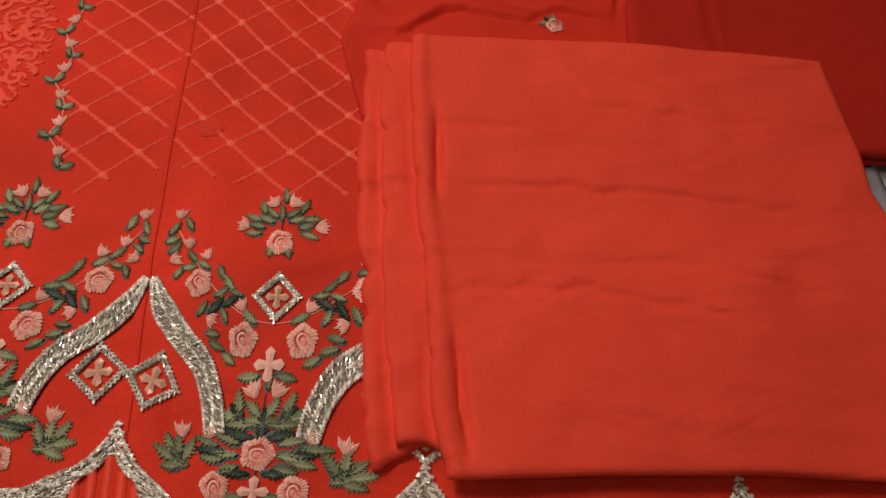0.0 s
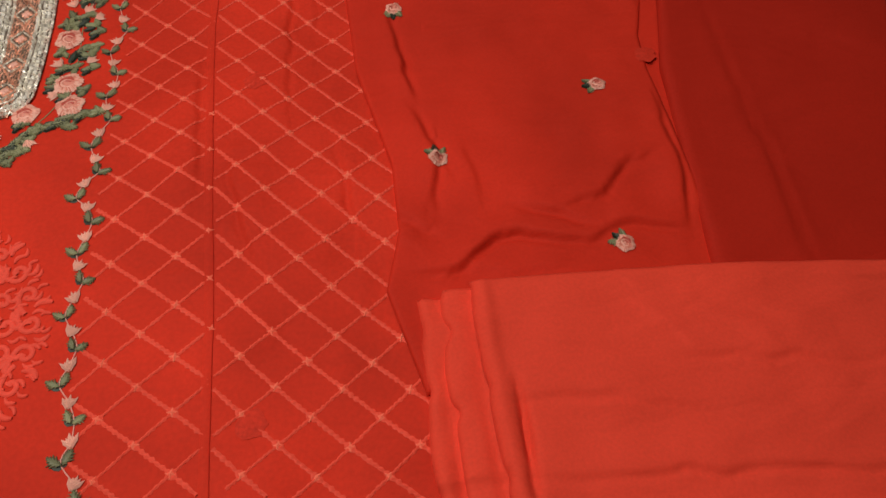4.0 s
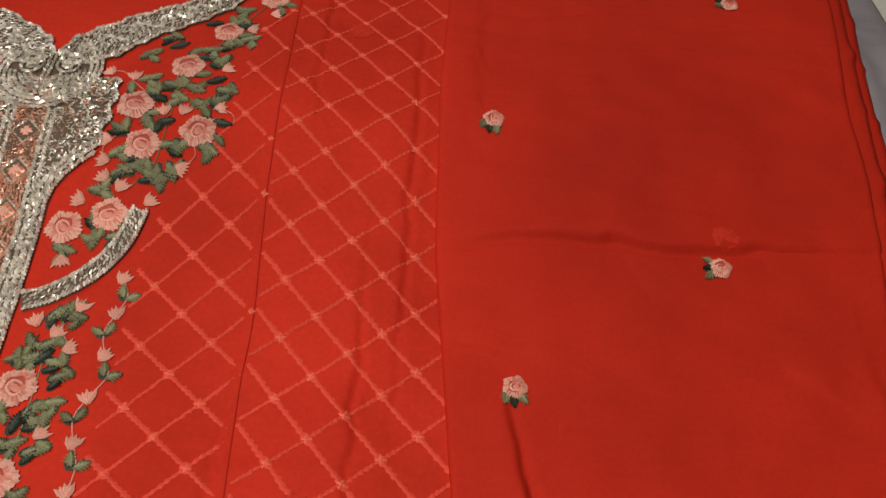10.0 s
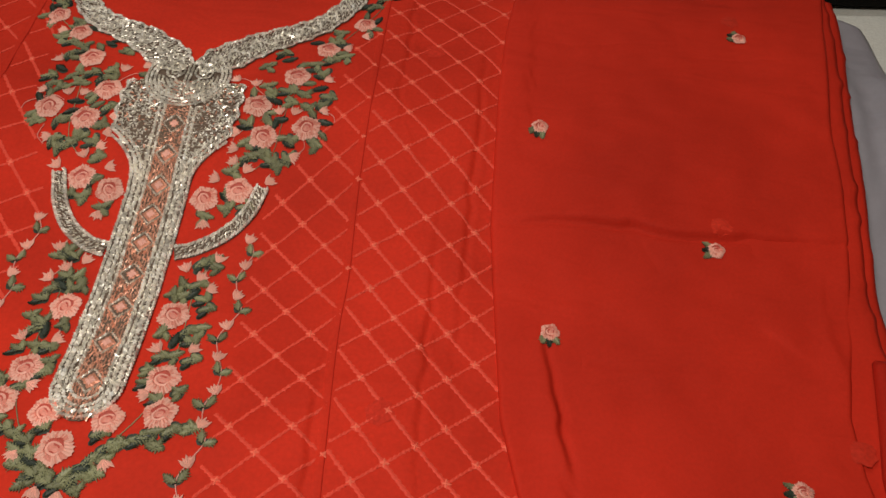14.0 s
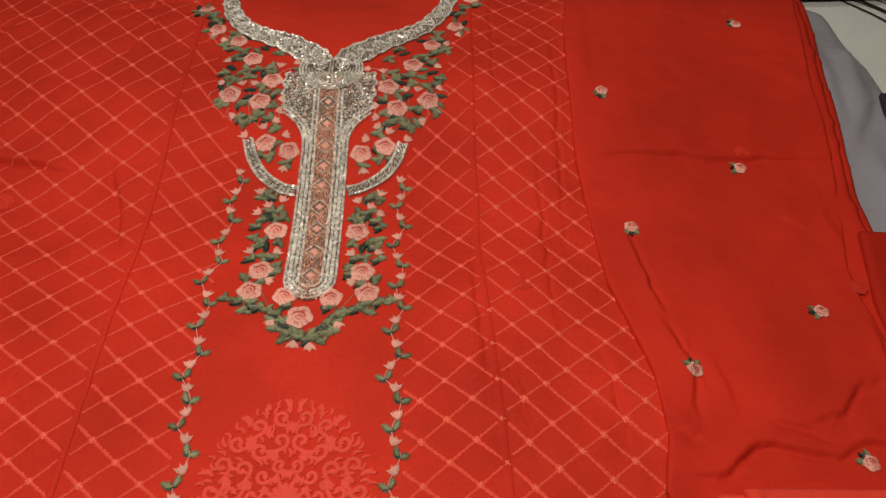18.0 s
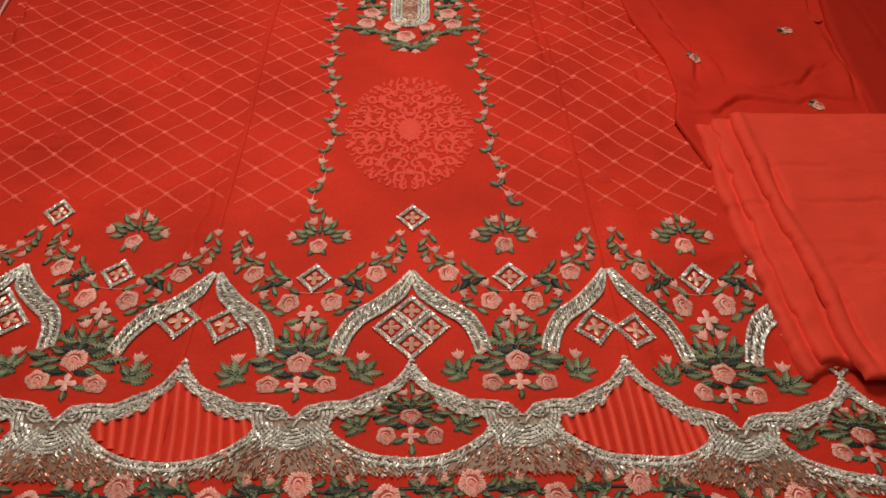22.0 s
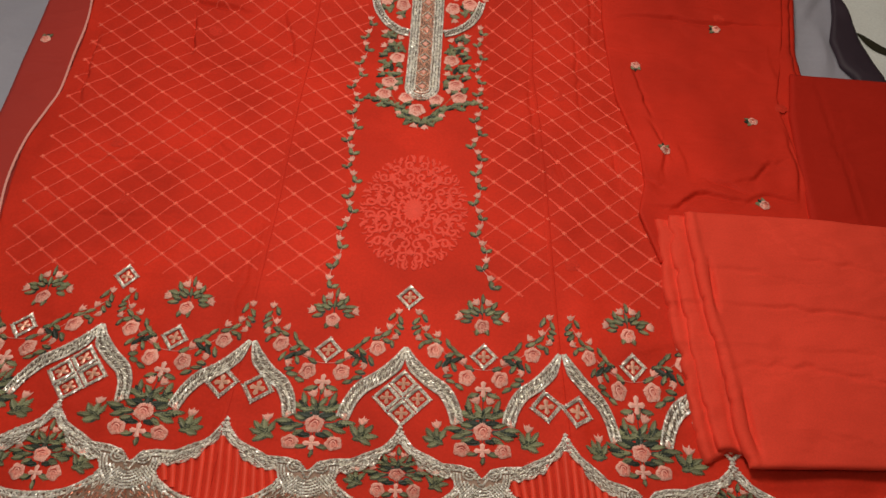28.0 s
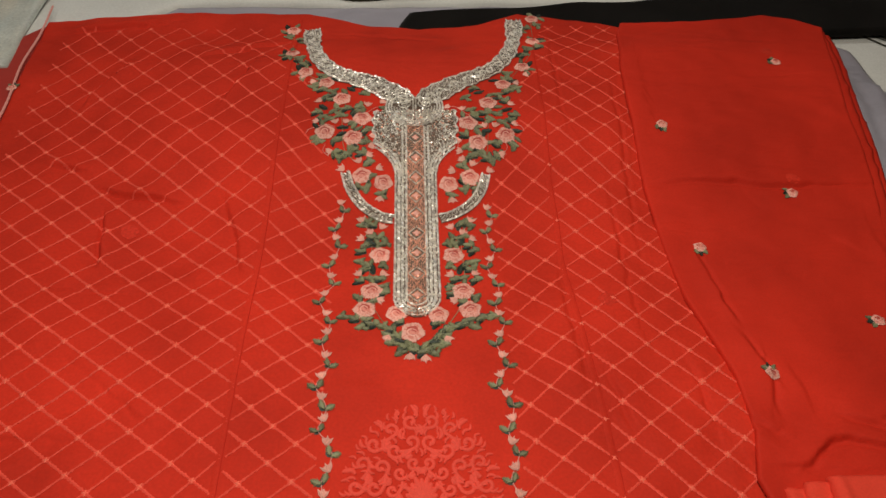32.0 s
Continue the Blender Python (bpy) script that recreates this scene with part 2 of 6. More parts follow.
def ss(v, a, b):
    k = np.clip((np.asarray(v, float) - a) / (b - a), 0, 1)
    return k * k * (3 - 2 * k)


def seg_dist(X, Y, p, q):
    """Distance from the segment pq, and the signed side."""
    px, py, dx, dy = p[0], p[1], q[0] - p[0], q[1] - p[1]
    L2 = dx * dx + dy * dy
    k = np.clip(((X - px) * dx + (Y - py) * dy) / L2, 0, 1)
    ex, ey = X - px - k * dx, Y - py - k * dy
    return np.hypot(ex, ey), (dx * ey - dy * ex) / math.sqrt(L2), k


def wander(pts, seed):
    """A crease line that wavers a little on its way."""
    p = np.array(pts, float)
    d = np.r_[0, np.cumsum(np.linalg.norm(np.diff(p, axis=0), axis=1))]
    n = max(4, int(d[-1] / 0.012))
    t = np.linspace(0, d[-1], n + 1)
    q = np.stack([np.interp(t, d, p[:, 0]), np.interp(t, d, p[:, 1])], -1)
    q[1:-1] += np.random.RandomState(seed).uniform(-0.0021, 0.0021, (n - 1, 2))
    return q


def creases(X, Y, rows, gain=1.0):
    """Ridges along polylines: (height, width, points). A ridge falls gently on one side, sharply into a pinch on the other."""
    Z = np.zeros_like(X)
    for j, (amp, wid, pts) in enumerate(rows):
        best, pinch = np.zeros_like(X), np.zeros_like(X)
        q = wander(pts, j + len(rows))
        run, mid = q[-1] - q[0], q.mean(0) - np.array((-0.02, 0.95))
        if -run[1] * mid[0] + run[0] * mid[1] < 0:
            q = q[::-1]
        n = len(q) - 1
        for i in range(n):
            d, s, k = seg_dist(X, Y, q[i], q[i + 1])
            fade = 0.10 + 0.90 * np.sin(np.pi * np.clip((i + k) / n, 0.001, 0.999)) ** 0.8
            g = np.exp(-(d / np.where(s > 0, wid * 0.55, wid * 2.4)) ** 2) * fade
            best = np.maximum(best, g)
            if amp > 0.0013:
                line = np.exp(-((s - 0.0036) / 0.0022) ** 2) * (d < 0.009) * np.exp(-(np.maximum(0, d - np.abs(s)) / 0.003) ** 2) * fade
                pinch = np.maximum(pinch, line)
        Z += gain * (0.9 * amp * best - min(0.0026, 0.7 * amp) * pinch)
    return Z


def waves(X, Y, seed, size, amp, turns=7):
    """Soft uneven undulation of lying cloth."""
    rng = np.random.RandomState(seed)
    Z = np.zeros_like(X)
    for i in range(turns):
        a, f, ph = rng.uniform(0, 6.28), rng.uniform(0.6, 1.8) * 6.28 / size, rng.uniform(0, 6.28)
        Z += np.sin(f * (X * np.cos(a) + Y * np.sin(a)) + ph + 1.3 * np.sin(0.6 * f * (Y * np.cos(a) - X * np.sin(a)))) / turns
    return amp * Z


SHIRT_CREASES = [
    (0.0018, 0.0078, [(-0.382, 0.154), (-0.292, 0.156), (-0.236, 0.153)]),
    (0.0044, 0.0040, [(-0.287, 0.381), (-0.279, 0.316)]),
    (0.0038, 0.0040, [(-0.308, 0.412), (-0.263, 0.398), (-0.214, 0.394)]),
    (0.0048, 0.0067, [(-0.352, 0.515), (-0.312, 0.599)]),
    (0.0044, 0.0054, [(-0.42, 0.668), (-0.30, 0.682), (-0.275, 0.694)]),
    (0.0029, 0.0067, [(-0.24, 0.60), (-0.15, 0.64)]),
    (0.0012, 0.0156, [(-0.36, 0.25), (-0.24, 0.24)]),
    (0.0018, 0.0135, [(-0.150, 0.08), (-0.165, -0.04)]),
    (0.0012, 0.0104, [(-0.30, 0.02), (-0.19, 0.01)]),
    (0.0024, 0.0105, [(0.142, 0.215), (0.154, 0.147), (0.166, 0.136)]),
    (0.0024, 0.0120, [(0.205, 0.215), (0.218, 0.155), (0.231, 0.136)]),
    (0.0018, 0.0150, [(0.146, 0.640), (0.142, 0.517), (0.146, 0.46)]),
    (0.0011, 0.0150, [(0.146, 0.460), (0.156, 0.443), (0.166, 0.470), (0.162, 0.52)]),
    (0.0021, 0.0150, [(0.200, 0.56), (0.190, 0.30)]),
    (0.0012, 0.0075, [(0.150, -0.06), (0.168, -0.20)]),
    (0.0012, 0.0075, [(-0.153, -0.08), (-0.162, -0.21)]),
    (0.0038, 0.0061, [(-0.36, 0.44), (-0.31, 0.43)]),
    (0.0044, 0.0067, [(-0.20, 0.52), (-0.17, 0.60)]),
    (0.0038, 0.0067, [(-0.395, 0.34), (-0.385, 0.22)]),
    (0.0018, 0.0156, [(-0.33, 0.30), (-0.22, 0.285)]),
    (0.0018, 0.0156, [(-0.27, 0.22), (-0.18, 0.15)]),
    (0.0016, 0.0130, [(-0.37, 0.08), (-0.26, 0.085)]),
    (0.0029, 0.0081, [(-0.18, 0.40), (-0.15, 0.30)]),
    (0.0021, 0.0135, [(-0.10, 0.66), (0.02, 0.64)]),
    (0.0021, 0.0120, [(0.175, 0.40), (0.172, 0.24)]),
    (0.0018, 0.0105, [(0.115, 0.30), (0.122, 0.18)]),
]
DUPATTA_CREASES = [
    (0.0026, 0.0060, [(0.214, 0.403), (0.271, 0.407), (0.342, 0.400), (0.446, 0.402)]),
    (0.0022, 0.0040, [(0.241, 0.325), (0.246, 0.287), (0.253, 0.238)]),
    (0.0020, 0.0060, [(0.250, 0.232), (0.262, 0.200), (0.258, 0.155)]),
    (0.0018, 0.0043, [(0.330, 0.152), (0.352, 0.160), (0.372, 0.178), (0.394, 0.188)]),
    (0.0025, 0.0043, [(0.246, 0.120), (0.264, 0.116), (0.282, 0.133), (0.298, 0.139), (0.325, 0.133), (0.352, 0.128)]),
    (0.0018, 0.0043, [(0.338, 0.126), (0.365, 0.140), (0.398, 0.132)]),
    (0.0018, 0.0043, [(0.305, 0.158), (0.330, 0.150), (0.352, 0.139)]),
    (0.0015, 0.0043, [(0.236, 0.160), (0.252, 0.146), (0.262, 0.150)]),
    (0.0013, 0.0034, [(0.232, 0.140), (0.250, 0.134)]),
    (0.0013, 0.0034, [(0.270, 0.118), (0.300, 0.113), (0.330, 0.117)]),
    (0.0016, 0.0050, [(0.398, 0.230), (0.402, 0.170), (0.396, 0.130)]),
    (0.0012, 0.0040, [(0.278, 0.20), (0.284, 0.16)]),
    (0.0011, 0.0040, [(0.372, 0.335), (0.392, 0.318)]),
    (0.0012, 0.0100, [(0.235, 0.60), (0.228, 0.47)]),
    (0.0012, 0.0080, [(0.405, 0.36), (0.412, 0.27)]),
]
TROUSER_CREASES = [
    (0.0019, 0.0120, [(0.285, 0.006), (0.398, -0.002), (0.500, -0.014)]),
    (0.0018, 0.0164, [(0.285, -0.058), (0.36, -0.058), (0.44, -0.070)]),
    (0.0014, 0.0149, [(0.335, 0.067), (0.372, 0.055), (0.45, 0.045), (0.50, 0.046)]),
    (0.0014, 0.0149, [(0.300, 0.042), (0.360, 0.034)]),
    (0.0014, 0.0179, [(0.400, -0.040), (0.500, -0.062)]),
    (0.0011, 0.0104, [(0.399, -0.120), (0.430, -0.145)]),
    (0.0011, 0.0120, [(0.434, -0.070), (0.462, -0.088)]),
    (0.0011, 0.0120, [(0.324, -0.105), (0.365, -0.120)]),
    (0.0011, 0.0090, [(0.352, 0.095), (0.378, 0.060)]),
]


def relief(fun, x0, y0, x1, y1, step=0.0015):
    """A height function sampled once on a grid, then read off smoothly."""
    gx, gy = np.arange(x0, x1 + step, step), np.arange(y0, y1 + step, step)
    G = fun(*np.meshgrid(gx, gy))

    def read(X, Y):
        u = np.clip((np.asarray(X, float) - x0) / step, 0, len(gx) - 1.001)
        v = np.clip((np.asarray(Y, float) - y0) / step, 0, len(gy) - 1.001)
        i, j = u.astype(int), v.astype(int)
        a, b = u - i, v - j
        return (G[j, i] * (1 - a) + G[j, i + 1] * a) * (1 - b) + (G[j + 1, i] * (1 - a) + G[j + 1, i + 1] * a) * b

    return read


def swell(X, Y):
    """The soft bedding lifts the cloth a little round the neckline and lets it sag below."""
    side = 1 - ss(-X, 0.22, 0.40)
    return (0.012 * ss(Y, 0.39, 0.49) * (1 - ss(Y, 0.59, 0.67)) * (1 - 0.6 * ss(X, 0.26, 0.42)) - 0.009 * np.exp(-((Y - 0.33) / 0.075) ** 2)) * side


def shirt_height(X, Y):
    calm = 1 - 0.75 * np.exp(-(X / 0.13) ** 4) * (Y > -0.4)
    return swell(X, Y) + creases(X, Y, SHIRT_CREASES, 1.25) + waves(X, Y, 3, 0.16, 0.0038) * calm + waves(X, Y, 8, 0.05, 0.0015) * (0.35 + 0.65 * calm)


def scarf_height(X, Y):
    return 0.0055 + swell(X, Y) + creases(X, Y, DUPATTA_CREASES, 1.45) + waves(X, Y, 5, 0.18, 0.0026) + waves(X, Y, 9, 0.05, 0.0008)


z_shirt = relief(shirt_height, -0.46, -0.46, 0.62, 0.74)
z_dupatta = relief(scarf_height, 0.18, -0.02, 0.52, 0.72)


def cloth(name, left, right, bottom, top, zfun, m, parent=None, step=0.003, thick=0.003, label=""):
    """A lying sheet between two side edges x(y) and two end edges y(x), with a turned-down rim."""
    lx, ly = np.array(left).T
    rx, ry = np.array(right).T
    y0, y1 = min(p[1] for p in bottom), max(p[1] for p in top)
    wide = max(rx) - min(lx)
    nu, nv = max(8, int(wide / step)), max(8, int((y1 - y0) / step))
    U, V = np.meshgrid(np.linspace(0, 1, nu + 1), np.linspace(0, 1, nv + 1))
    o1, o2 = np.argsort(ly), np.argsort(ry)
    bx, by = np.array(bottom).T
    tx, ty = np.array(top).T
    Y = y0 + (y1 - y0) * V
    for k in range(3):
        X = np.interp(Y, ly[o1], lx[o1]) * (1 - U) + np.interp(Y, ry[o2], rx[o2]) * U
        Y = np.interp(X, bx, by) * (1 - V) + np.interp(X, tx, ty) * V
    Z = zfun(X, Y)
    rim = 0.0035
    edge = np.minimum(np.minimum(U * wide, (1 - U) * wide), np.minimum(V, 1 - V) * (y1 - y0))
    Z = Z - thick * 0.5 * (1 - np.clip(edge / rim, 0, 1)) ** 2
    verts = np.stack([X, Y, Z], -1).reshape(-1, 3)
    idx = np.arange((nu + 1) * (nv + 1)).reshape(nv + 1, nu + 1)
    faces = np.stack([idx[:-1, :-1], idx[:-1, 1:], idx[1:, 1:], idx[1:, :-1]], -1).reshape(-1, 4).tolist()
    ring = np.concatenate([idx[0, :-1], idx[:-1, -1], idx[-1, :0:-1], idx[:0:-1, 0]])
    low = verts[ring] - np.array([0, 0, thick])
    base = len(verts)
    n = len(ring)
    for i in range(n):
        j = (i + 1) % n
        faces.append((int(ring[j]), int(ring[i]), base + i, base + j))
    return mesh_object(name, np.concatenate([verts, low]), faces, m, parent, label, smooth=True)


def box(name, x0, y0, z0, x1, y1, z1, m, parent=None, bevel=0.0):
    bm = bmesh.new()
    bmesh.ops.create_cube(bm, size=1)
    bmesh.ops.scale(bm, vec=(x1 - x0, y1 - y0, z1 - z0), verts=bm.verts)
    bmesh.ops.translate(bm, vec=((x0 + x1) / 2, (y0 + y1) / 2, (z0 + z1) / 2), verts=bm.verts)
    if bevel:
        bmesh.ops.bevel(bm, geom=bm.edges[:], offset=bevel, segments=4, affect="EDGES", profile=0.6)
    me = bpy.data.meshes.new(name)
    bm.to_mesh(me)
    bm.free()
    me.materials.append(M[m])
    ob = new(name, me)
    ob.parent = parent
    return ob


# ---- the room and the bed ----
for nm, args, m in (("floor", (-2.0, -2.2, -0.60, 2.2, 2.2, -0.55), "floor"), ("ceiling", (-2.0, -2.2, 2.12, 2.2, 2.2, 2.2), "wall"),
                    ("wall_north", (-2.0, 2.2, -0.55, 2.2, 2.3, 2.12), "wall"), ("wall_south", (-2.0, -2.3, -0.55, 2.2, -2.2, 2.12), "wall"),
                    ("wall_west", (-2.1, -2.3, -0.55, -2.0, 2.3, 2.12), "wall"), ("wall_east", (2.2, -2.3, -0.55, 2.3, 2.3, 2.12), "wall")):
    tagged(box(nm, *args, m), kind="structure")

bed = thing("bed", "low bed with a soft mattress under a grey lilac satin sheet", "bed")
box("mattress", -1.0, -0.95, -0.30, 0.95, 1.05, -0.032, "grey", bed, 0.03)
box("bed_base", -1.0, -0.95, -0.55, 0.95, 1.05, -0.302, "purple", bed, 0.01)


def z_sheet(X, Y):
    return -0.0165 - 0.009 * np.exp(-((Y - 0.33) / 0.09) ** 2) * (np.abs(X) < 0.44) + waves(X, Y, 21, 0.22, 0.004) + waves(X, Y, 22, 0.08, 0.002) + creases(X, Y, [
        (0.007, 0.008, [(0.49, 0.60), (0.478, 0.52), (0.470, 0.45)]), (0.007, 0.008, [(0.520, 0.52), (0.495, 0.47), (0.470, 0.43)]), (0.006, 0.008, [(0.505, 0.58), (0.520, 0.55)]), (0.006, 0.008, [(0.495, 0.42), (0.488, 0.34)]),
        (0.008, 0.012, [(0.512, 0.56), (0.50, 0.49)]), (0.006, 0.01, [(-0.60, 0.55), (-0.50, 0.20)])])


sheet = cloth("bed_sheet", [(-0.98, -0.9), (-0.98, 1.0)], [(0.60, -0.9), (0.56, -0.02), (0.535, 0.2), (0.520, 0.33), (0.528, 0.42), (0.532, 0.51), (0.530, 0.55), (0.521, 0.59), (0.516, 0.645), (0.48, 0.665), (0.48, 1.0)],
              [(-1, -0.9), (1, -0.9)], [(-1, 0.98), (1, 0.98)], z_sheet, "grey", None, 0.006, 0.006)
tagged(sheet, "crumpled grey lilac satin sheet spread over the bed", "bed sheet")
def z_blanket(X, Y):
    return -0.0235 + waves(X, Y, 31, 0.2, 0.004)


def z_far(X, Y):
    return -0.0095 + waves(X, Y, 33, 0.2, 0.004)


def printed(parent, pts, width, zfun):
    """One brush-like stroke of the print, broad in the middle and fine at its ends."""
    P = [np.array(p, float) for p in pts]
    P = [2 * P[0] - P[1]] + P + [2 * P[-1] - P[-2]]
    run = []
    for i in range(1, len(P) - 2):
        for t in np.linspace(0, 1, 8, endpoint=i == len(P) - 3):
            run.append(0.5 * (2 * P[i] + (P[i + 1] - P[i - 1]) * t + (2 * P[i - 1] - 5 * P[i] + 4 * P[i + 1] - P[i + 2]) * t * t + (3 * P[i] - P[i - 1] - 3 * P[i + 1] + P[i + 2]) * t ** 3))
    run = np.array(run)
    T = np.gradient(run, axis=0)
    T /= np.linalg.norm(T, axis=1)[:, None] + 1e-9
    w = width * (0.08 + np.sin(np.pi * np.linspace(0.02, 0.98, len(run))) ** 0.8) * 0.5
    side = np.stack([-T[:, 1], T[:, 0]], -1) * w[:, None]
    flat = np.stack([run - side, run + side], 1).reshape(-1, 2)
    V = np.column_stack([flat, zfun(flat[:, 0], flat[:, 1]) + 0.0012])
    return mesh_object("leaf_print", V, [(2 * i + 2, 2 * i + 3, 2 * i + 1, 2 * i) for i in range(len(run) - 1)], "print", parent)


blanket = cloth("fleece_blanket", [(0.30, -0.92), (0.30, 1.02)], [(0.94, -0.92), (0.94, 1.02)], [(0, -0.92), (1, -0.92)], [(0, 1.02), (1, 1.02)], z_blanket, "blanket", None, 0.010, 0.006)
tagged(blanket, "white fleece blanket printed with black and olive curling leaves", "blanket")
for k in range(7):
    # a spray of long feather lines
    u, v = (0.0, 0.35, -0.25, 0.5, 0.1, -0.3, 0.2)[k] * 0.008, (0.0, 0.4, 0.15, -0.2, 0.5, 0.1, 0.3)[k] * 0.02
    printed(blanket, [(0.530 + 0.006 * k, 0.700 + 0.003 * k - v), (0.558 + 0.008 * k + u, 0.672 + 0.004 * k), (0.592 + 0.009 * k + 2 * u, 0.618 + 0.008 * k), (0.600 + 0.013 * k, 0.570 + 0.012 * k + v)], (0.0034, 0.0020, 0.0042, 0.0016, 0.0030, 0.0022, 0.0038)[k], z_blanket)
printed(blanket, [(0.584, 0.622), (0.588, 0.565), (0.575, 0.500)], 0.022, z_blanket)
printed(blanket, [(0.540, 0.416), (0.562, 0.392), (0.600, 0.372)], 0.012, z_blanket)
for k in range(8):
    # a fan of curved strokes farther down
    a = 0.5 + 0.24 * k
    printed(blanket, [(0.66 + 0.03 * math.cos(a), 0.30 + 0.03 * math.sin(a)), (0.66 + 0.07 * math.cos(a + 0.25), 0.30 + 0.07 * math.sin(a + 0.25)), (0.66 + 0.105 * math.cos(a + 0.65), 0.30 + 0.105 * math.sin(a + 0.65))], 0.009, z_blanket)
for x, y in ((0.64, 0.12), (0.68, 0.02), (0.66, 0.46), (0.62, -0.10)):
    for k in (-1, 0, 1):
        printed(blanket, [(x, y), (x + 0.03 + 0.01 * k, y + 0.03 * k + 0.02), (x + 0.07, y + 0.06 * k + 0.02)], 0.010, z_blanket)
far_blanket = cloth("fleece_blanket", [(-0.9, 0.50), (-0.9, 1.02)], [(0.29, 0.50), (0.29, 1.02)], [(-0.9, 0.60), (-0.53, 0.598), (-0.50, 0.566), (-0.45, 0.558), (-0.42, 0.60), (-0.38, 0.66), (-0.30, 0.745), (0.3, 0.74)], [(-1, 1.02), (1, 1.02)],
                    z_far, "blanket", None, 0.015, 0.006)
tagged(far_blanket, "white printed fleece blanket lying beyond the dress", "blanket")
for k in range(6):
    printed(far_blanket, [(-0.14 + 0.008 * k, 0.765 + 0.010 * k), (-0.06 + 0.006 * k, 0.750 + 0.011 * k), (0.03 + 0.004 * k, 0.752 + 0.008 * k)], 0.0055, z_far)
    printed(far_blanket, [(-0.40 - 0.01 * k, 0.78 + 0.008 * k), (-0.36, 0.80 + 0.012 * k), (-0.30 + 0.01 * k, 0.80 + 0.016 * k)], 0.006, z_far)
for at, (x0, x1, y0, y1) in (("far", (0.30, 0.90, 0.772, 0.98)), ("side", (-0.57, -0.455, 0.600, 0.76))):
    pc = cloth("patterned_cloth", [(x0, y0), (x0 + 0.006, (y0 + y1) / 2), (x0, y1)], [(x1, y0), (x1 - 0.004, (y0 + y1) / 2), (x1, y1)], [(x0, y0 + 0.004), ((x0 + x1) / 2, y0), (x1, y0 + 0.006)], [(x0, y1), (x1, y1)],
               lambda X, Y: -0.0005 + waves(X, Y, 37, 0.1, 0.003), "pastel", None, 0.008, 0.004)
    tagged(pc, "cream cotton cloth with pale blue print " + ("behind the black throw" if at == "far" else "on the grey sheet"), "cloth")
plum = cloth("plum_cloth", [(0.505, 0.10), (0.512, 0.327), (0.499, 0.349), (0.496, 0.390), (0.509, 0.436), (0.520, 0.50)], [(0.56, 0.10), (0.545, 0.33), (0.538, 0.36), (0.532, 0.395), (0.530, 0.44), (0.525, 0.50)], [(0.4, 0.1), (0.6, 0.1)],
             [(0.4, 0.50), (0.6, 0.50)], lambda X, Y: -0.0075 + waves(X, Y, 41, 0.06, 0.003), "purple", None, 0.006, 0.004)
tagged(plum, "dark plum cloth crumpled on the grey sheet", "cloth")
throw = cloth("black_throw", [(-0.05, 0.60), (-0.02, 0.70), (0.05, 0.86)], [(0.93, 0.60), (0.93, 0.86)], [(-0.1, 0.62), (0.30, 0.63), (0.46, 0.66), (0.50, 0.674), (0.93, 0.685)],
              [(-0.1, 0.715), (0.0, 0.725), (0.2, 0.742), (0.40, 0.755), (0.50, 0.752), (0.64, 0.765), (0.93, 0.78)], lambda X, Y: -0.0085 + waves(X, Y, 51, 0.1, 0.003), "black", None, 0.006, 0.006)
tagged(throw, "black fleece throw folded along the far side of the dress", "throw")

# ---- the lying cloths ----
def z_under(X, Y):
    return -0.0055 + waves(X, Y, 61, 0.12, 0.0014)


under = thing("sheer_scarf", "sheer dull red chiffon scarf spread under the dress edge", "scarf")
cloth("sheer_panel", [(-0.484, -0.30), (-0.475, 0.10), (-0.480, 0.38), (-0.484, 0.50), (-0.468, 0.66), (-0.43, 0.70)], [(-0.36, -0.30), (-0.36, 0.70)], [(-0.5, -0.28), (-0.3, -0.28)],
      [(-0.5, 0.67), (-0.44, 0.688), (-0.3, 0.69)], z_under, "sheer", under, 0.004, 0.002)

shirt = thing("embroidered_dress", "red chiffon dress front with silver neckline and rose embroidered hem", "dress")
SHIRT_LEFT = [(-0.424, -0.44), (-0.423, 0.061), (-0.428, 0.118), (-0.430, 0.171), (-0.421, 0.215), (-0.413, 0.245), (-0.414, 0.30), (-0.418, 0.36), (-0.425, 0.44), (-0.429, 0.53), (-0.433, 0.60), (-0.435, 0.66), (-0.436, 0.72)]
cloth("dress_panel", SHIRT_LEFT, [(0.58, -0.44), (0.56, -0.2), (0.46, -0.1), (0.30, 0.06), (0.262, 0.2), (0.25, 0.71)],
      [(-0.5, -0.43), (0.6, -0.43)], [(-0.45, 0.690), (-0.28, 0.706), (-0.13, 0.705), (-0.06, 0.676), (0.0, 0.668), (0.07, 0.678), (0.12, 0.700), (0.16, 0.692), (0.26, 0.668)],
      z_shirt, "shirt", shirt, 0.0017, 0.003)

deep = thing("folded_red_cloth", "deep red plain cotton cloth folded beside the scarf", "cloth")
cloth("cloth_top", [(0.398, -0.02), (0.405, 0.12), (0.412, 0.25), (0.430, 0.33)], [(0.590, -0.02), (0.583, 0.22), (0.578, 0.28), (0.584, 0.32)], [(0.3, 0.030), (0.533, 0.036), (0.6, 0.034)],
      [(0.4, 0.318), (0.47, 0.317), (0.545, 0.311), (0.6, 0.303)], lambda X, Y: 0.0015 + 0.004 * np.exp(-((X - 0.405) / 0.022) ** 2) + waves(X, Y, 71, 0.2, 0.002) + creases(X, Y, [(0.003, 0.02, [(0.45, 0.30), (0.46, 0.05)]), (0.003, 0.015, [(0.52, 0.27), (0.57, 0.24)])]),
      "deep", deep, 0.004, 0.004)
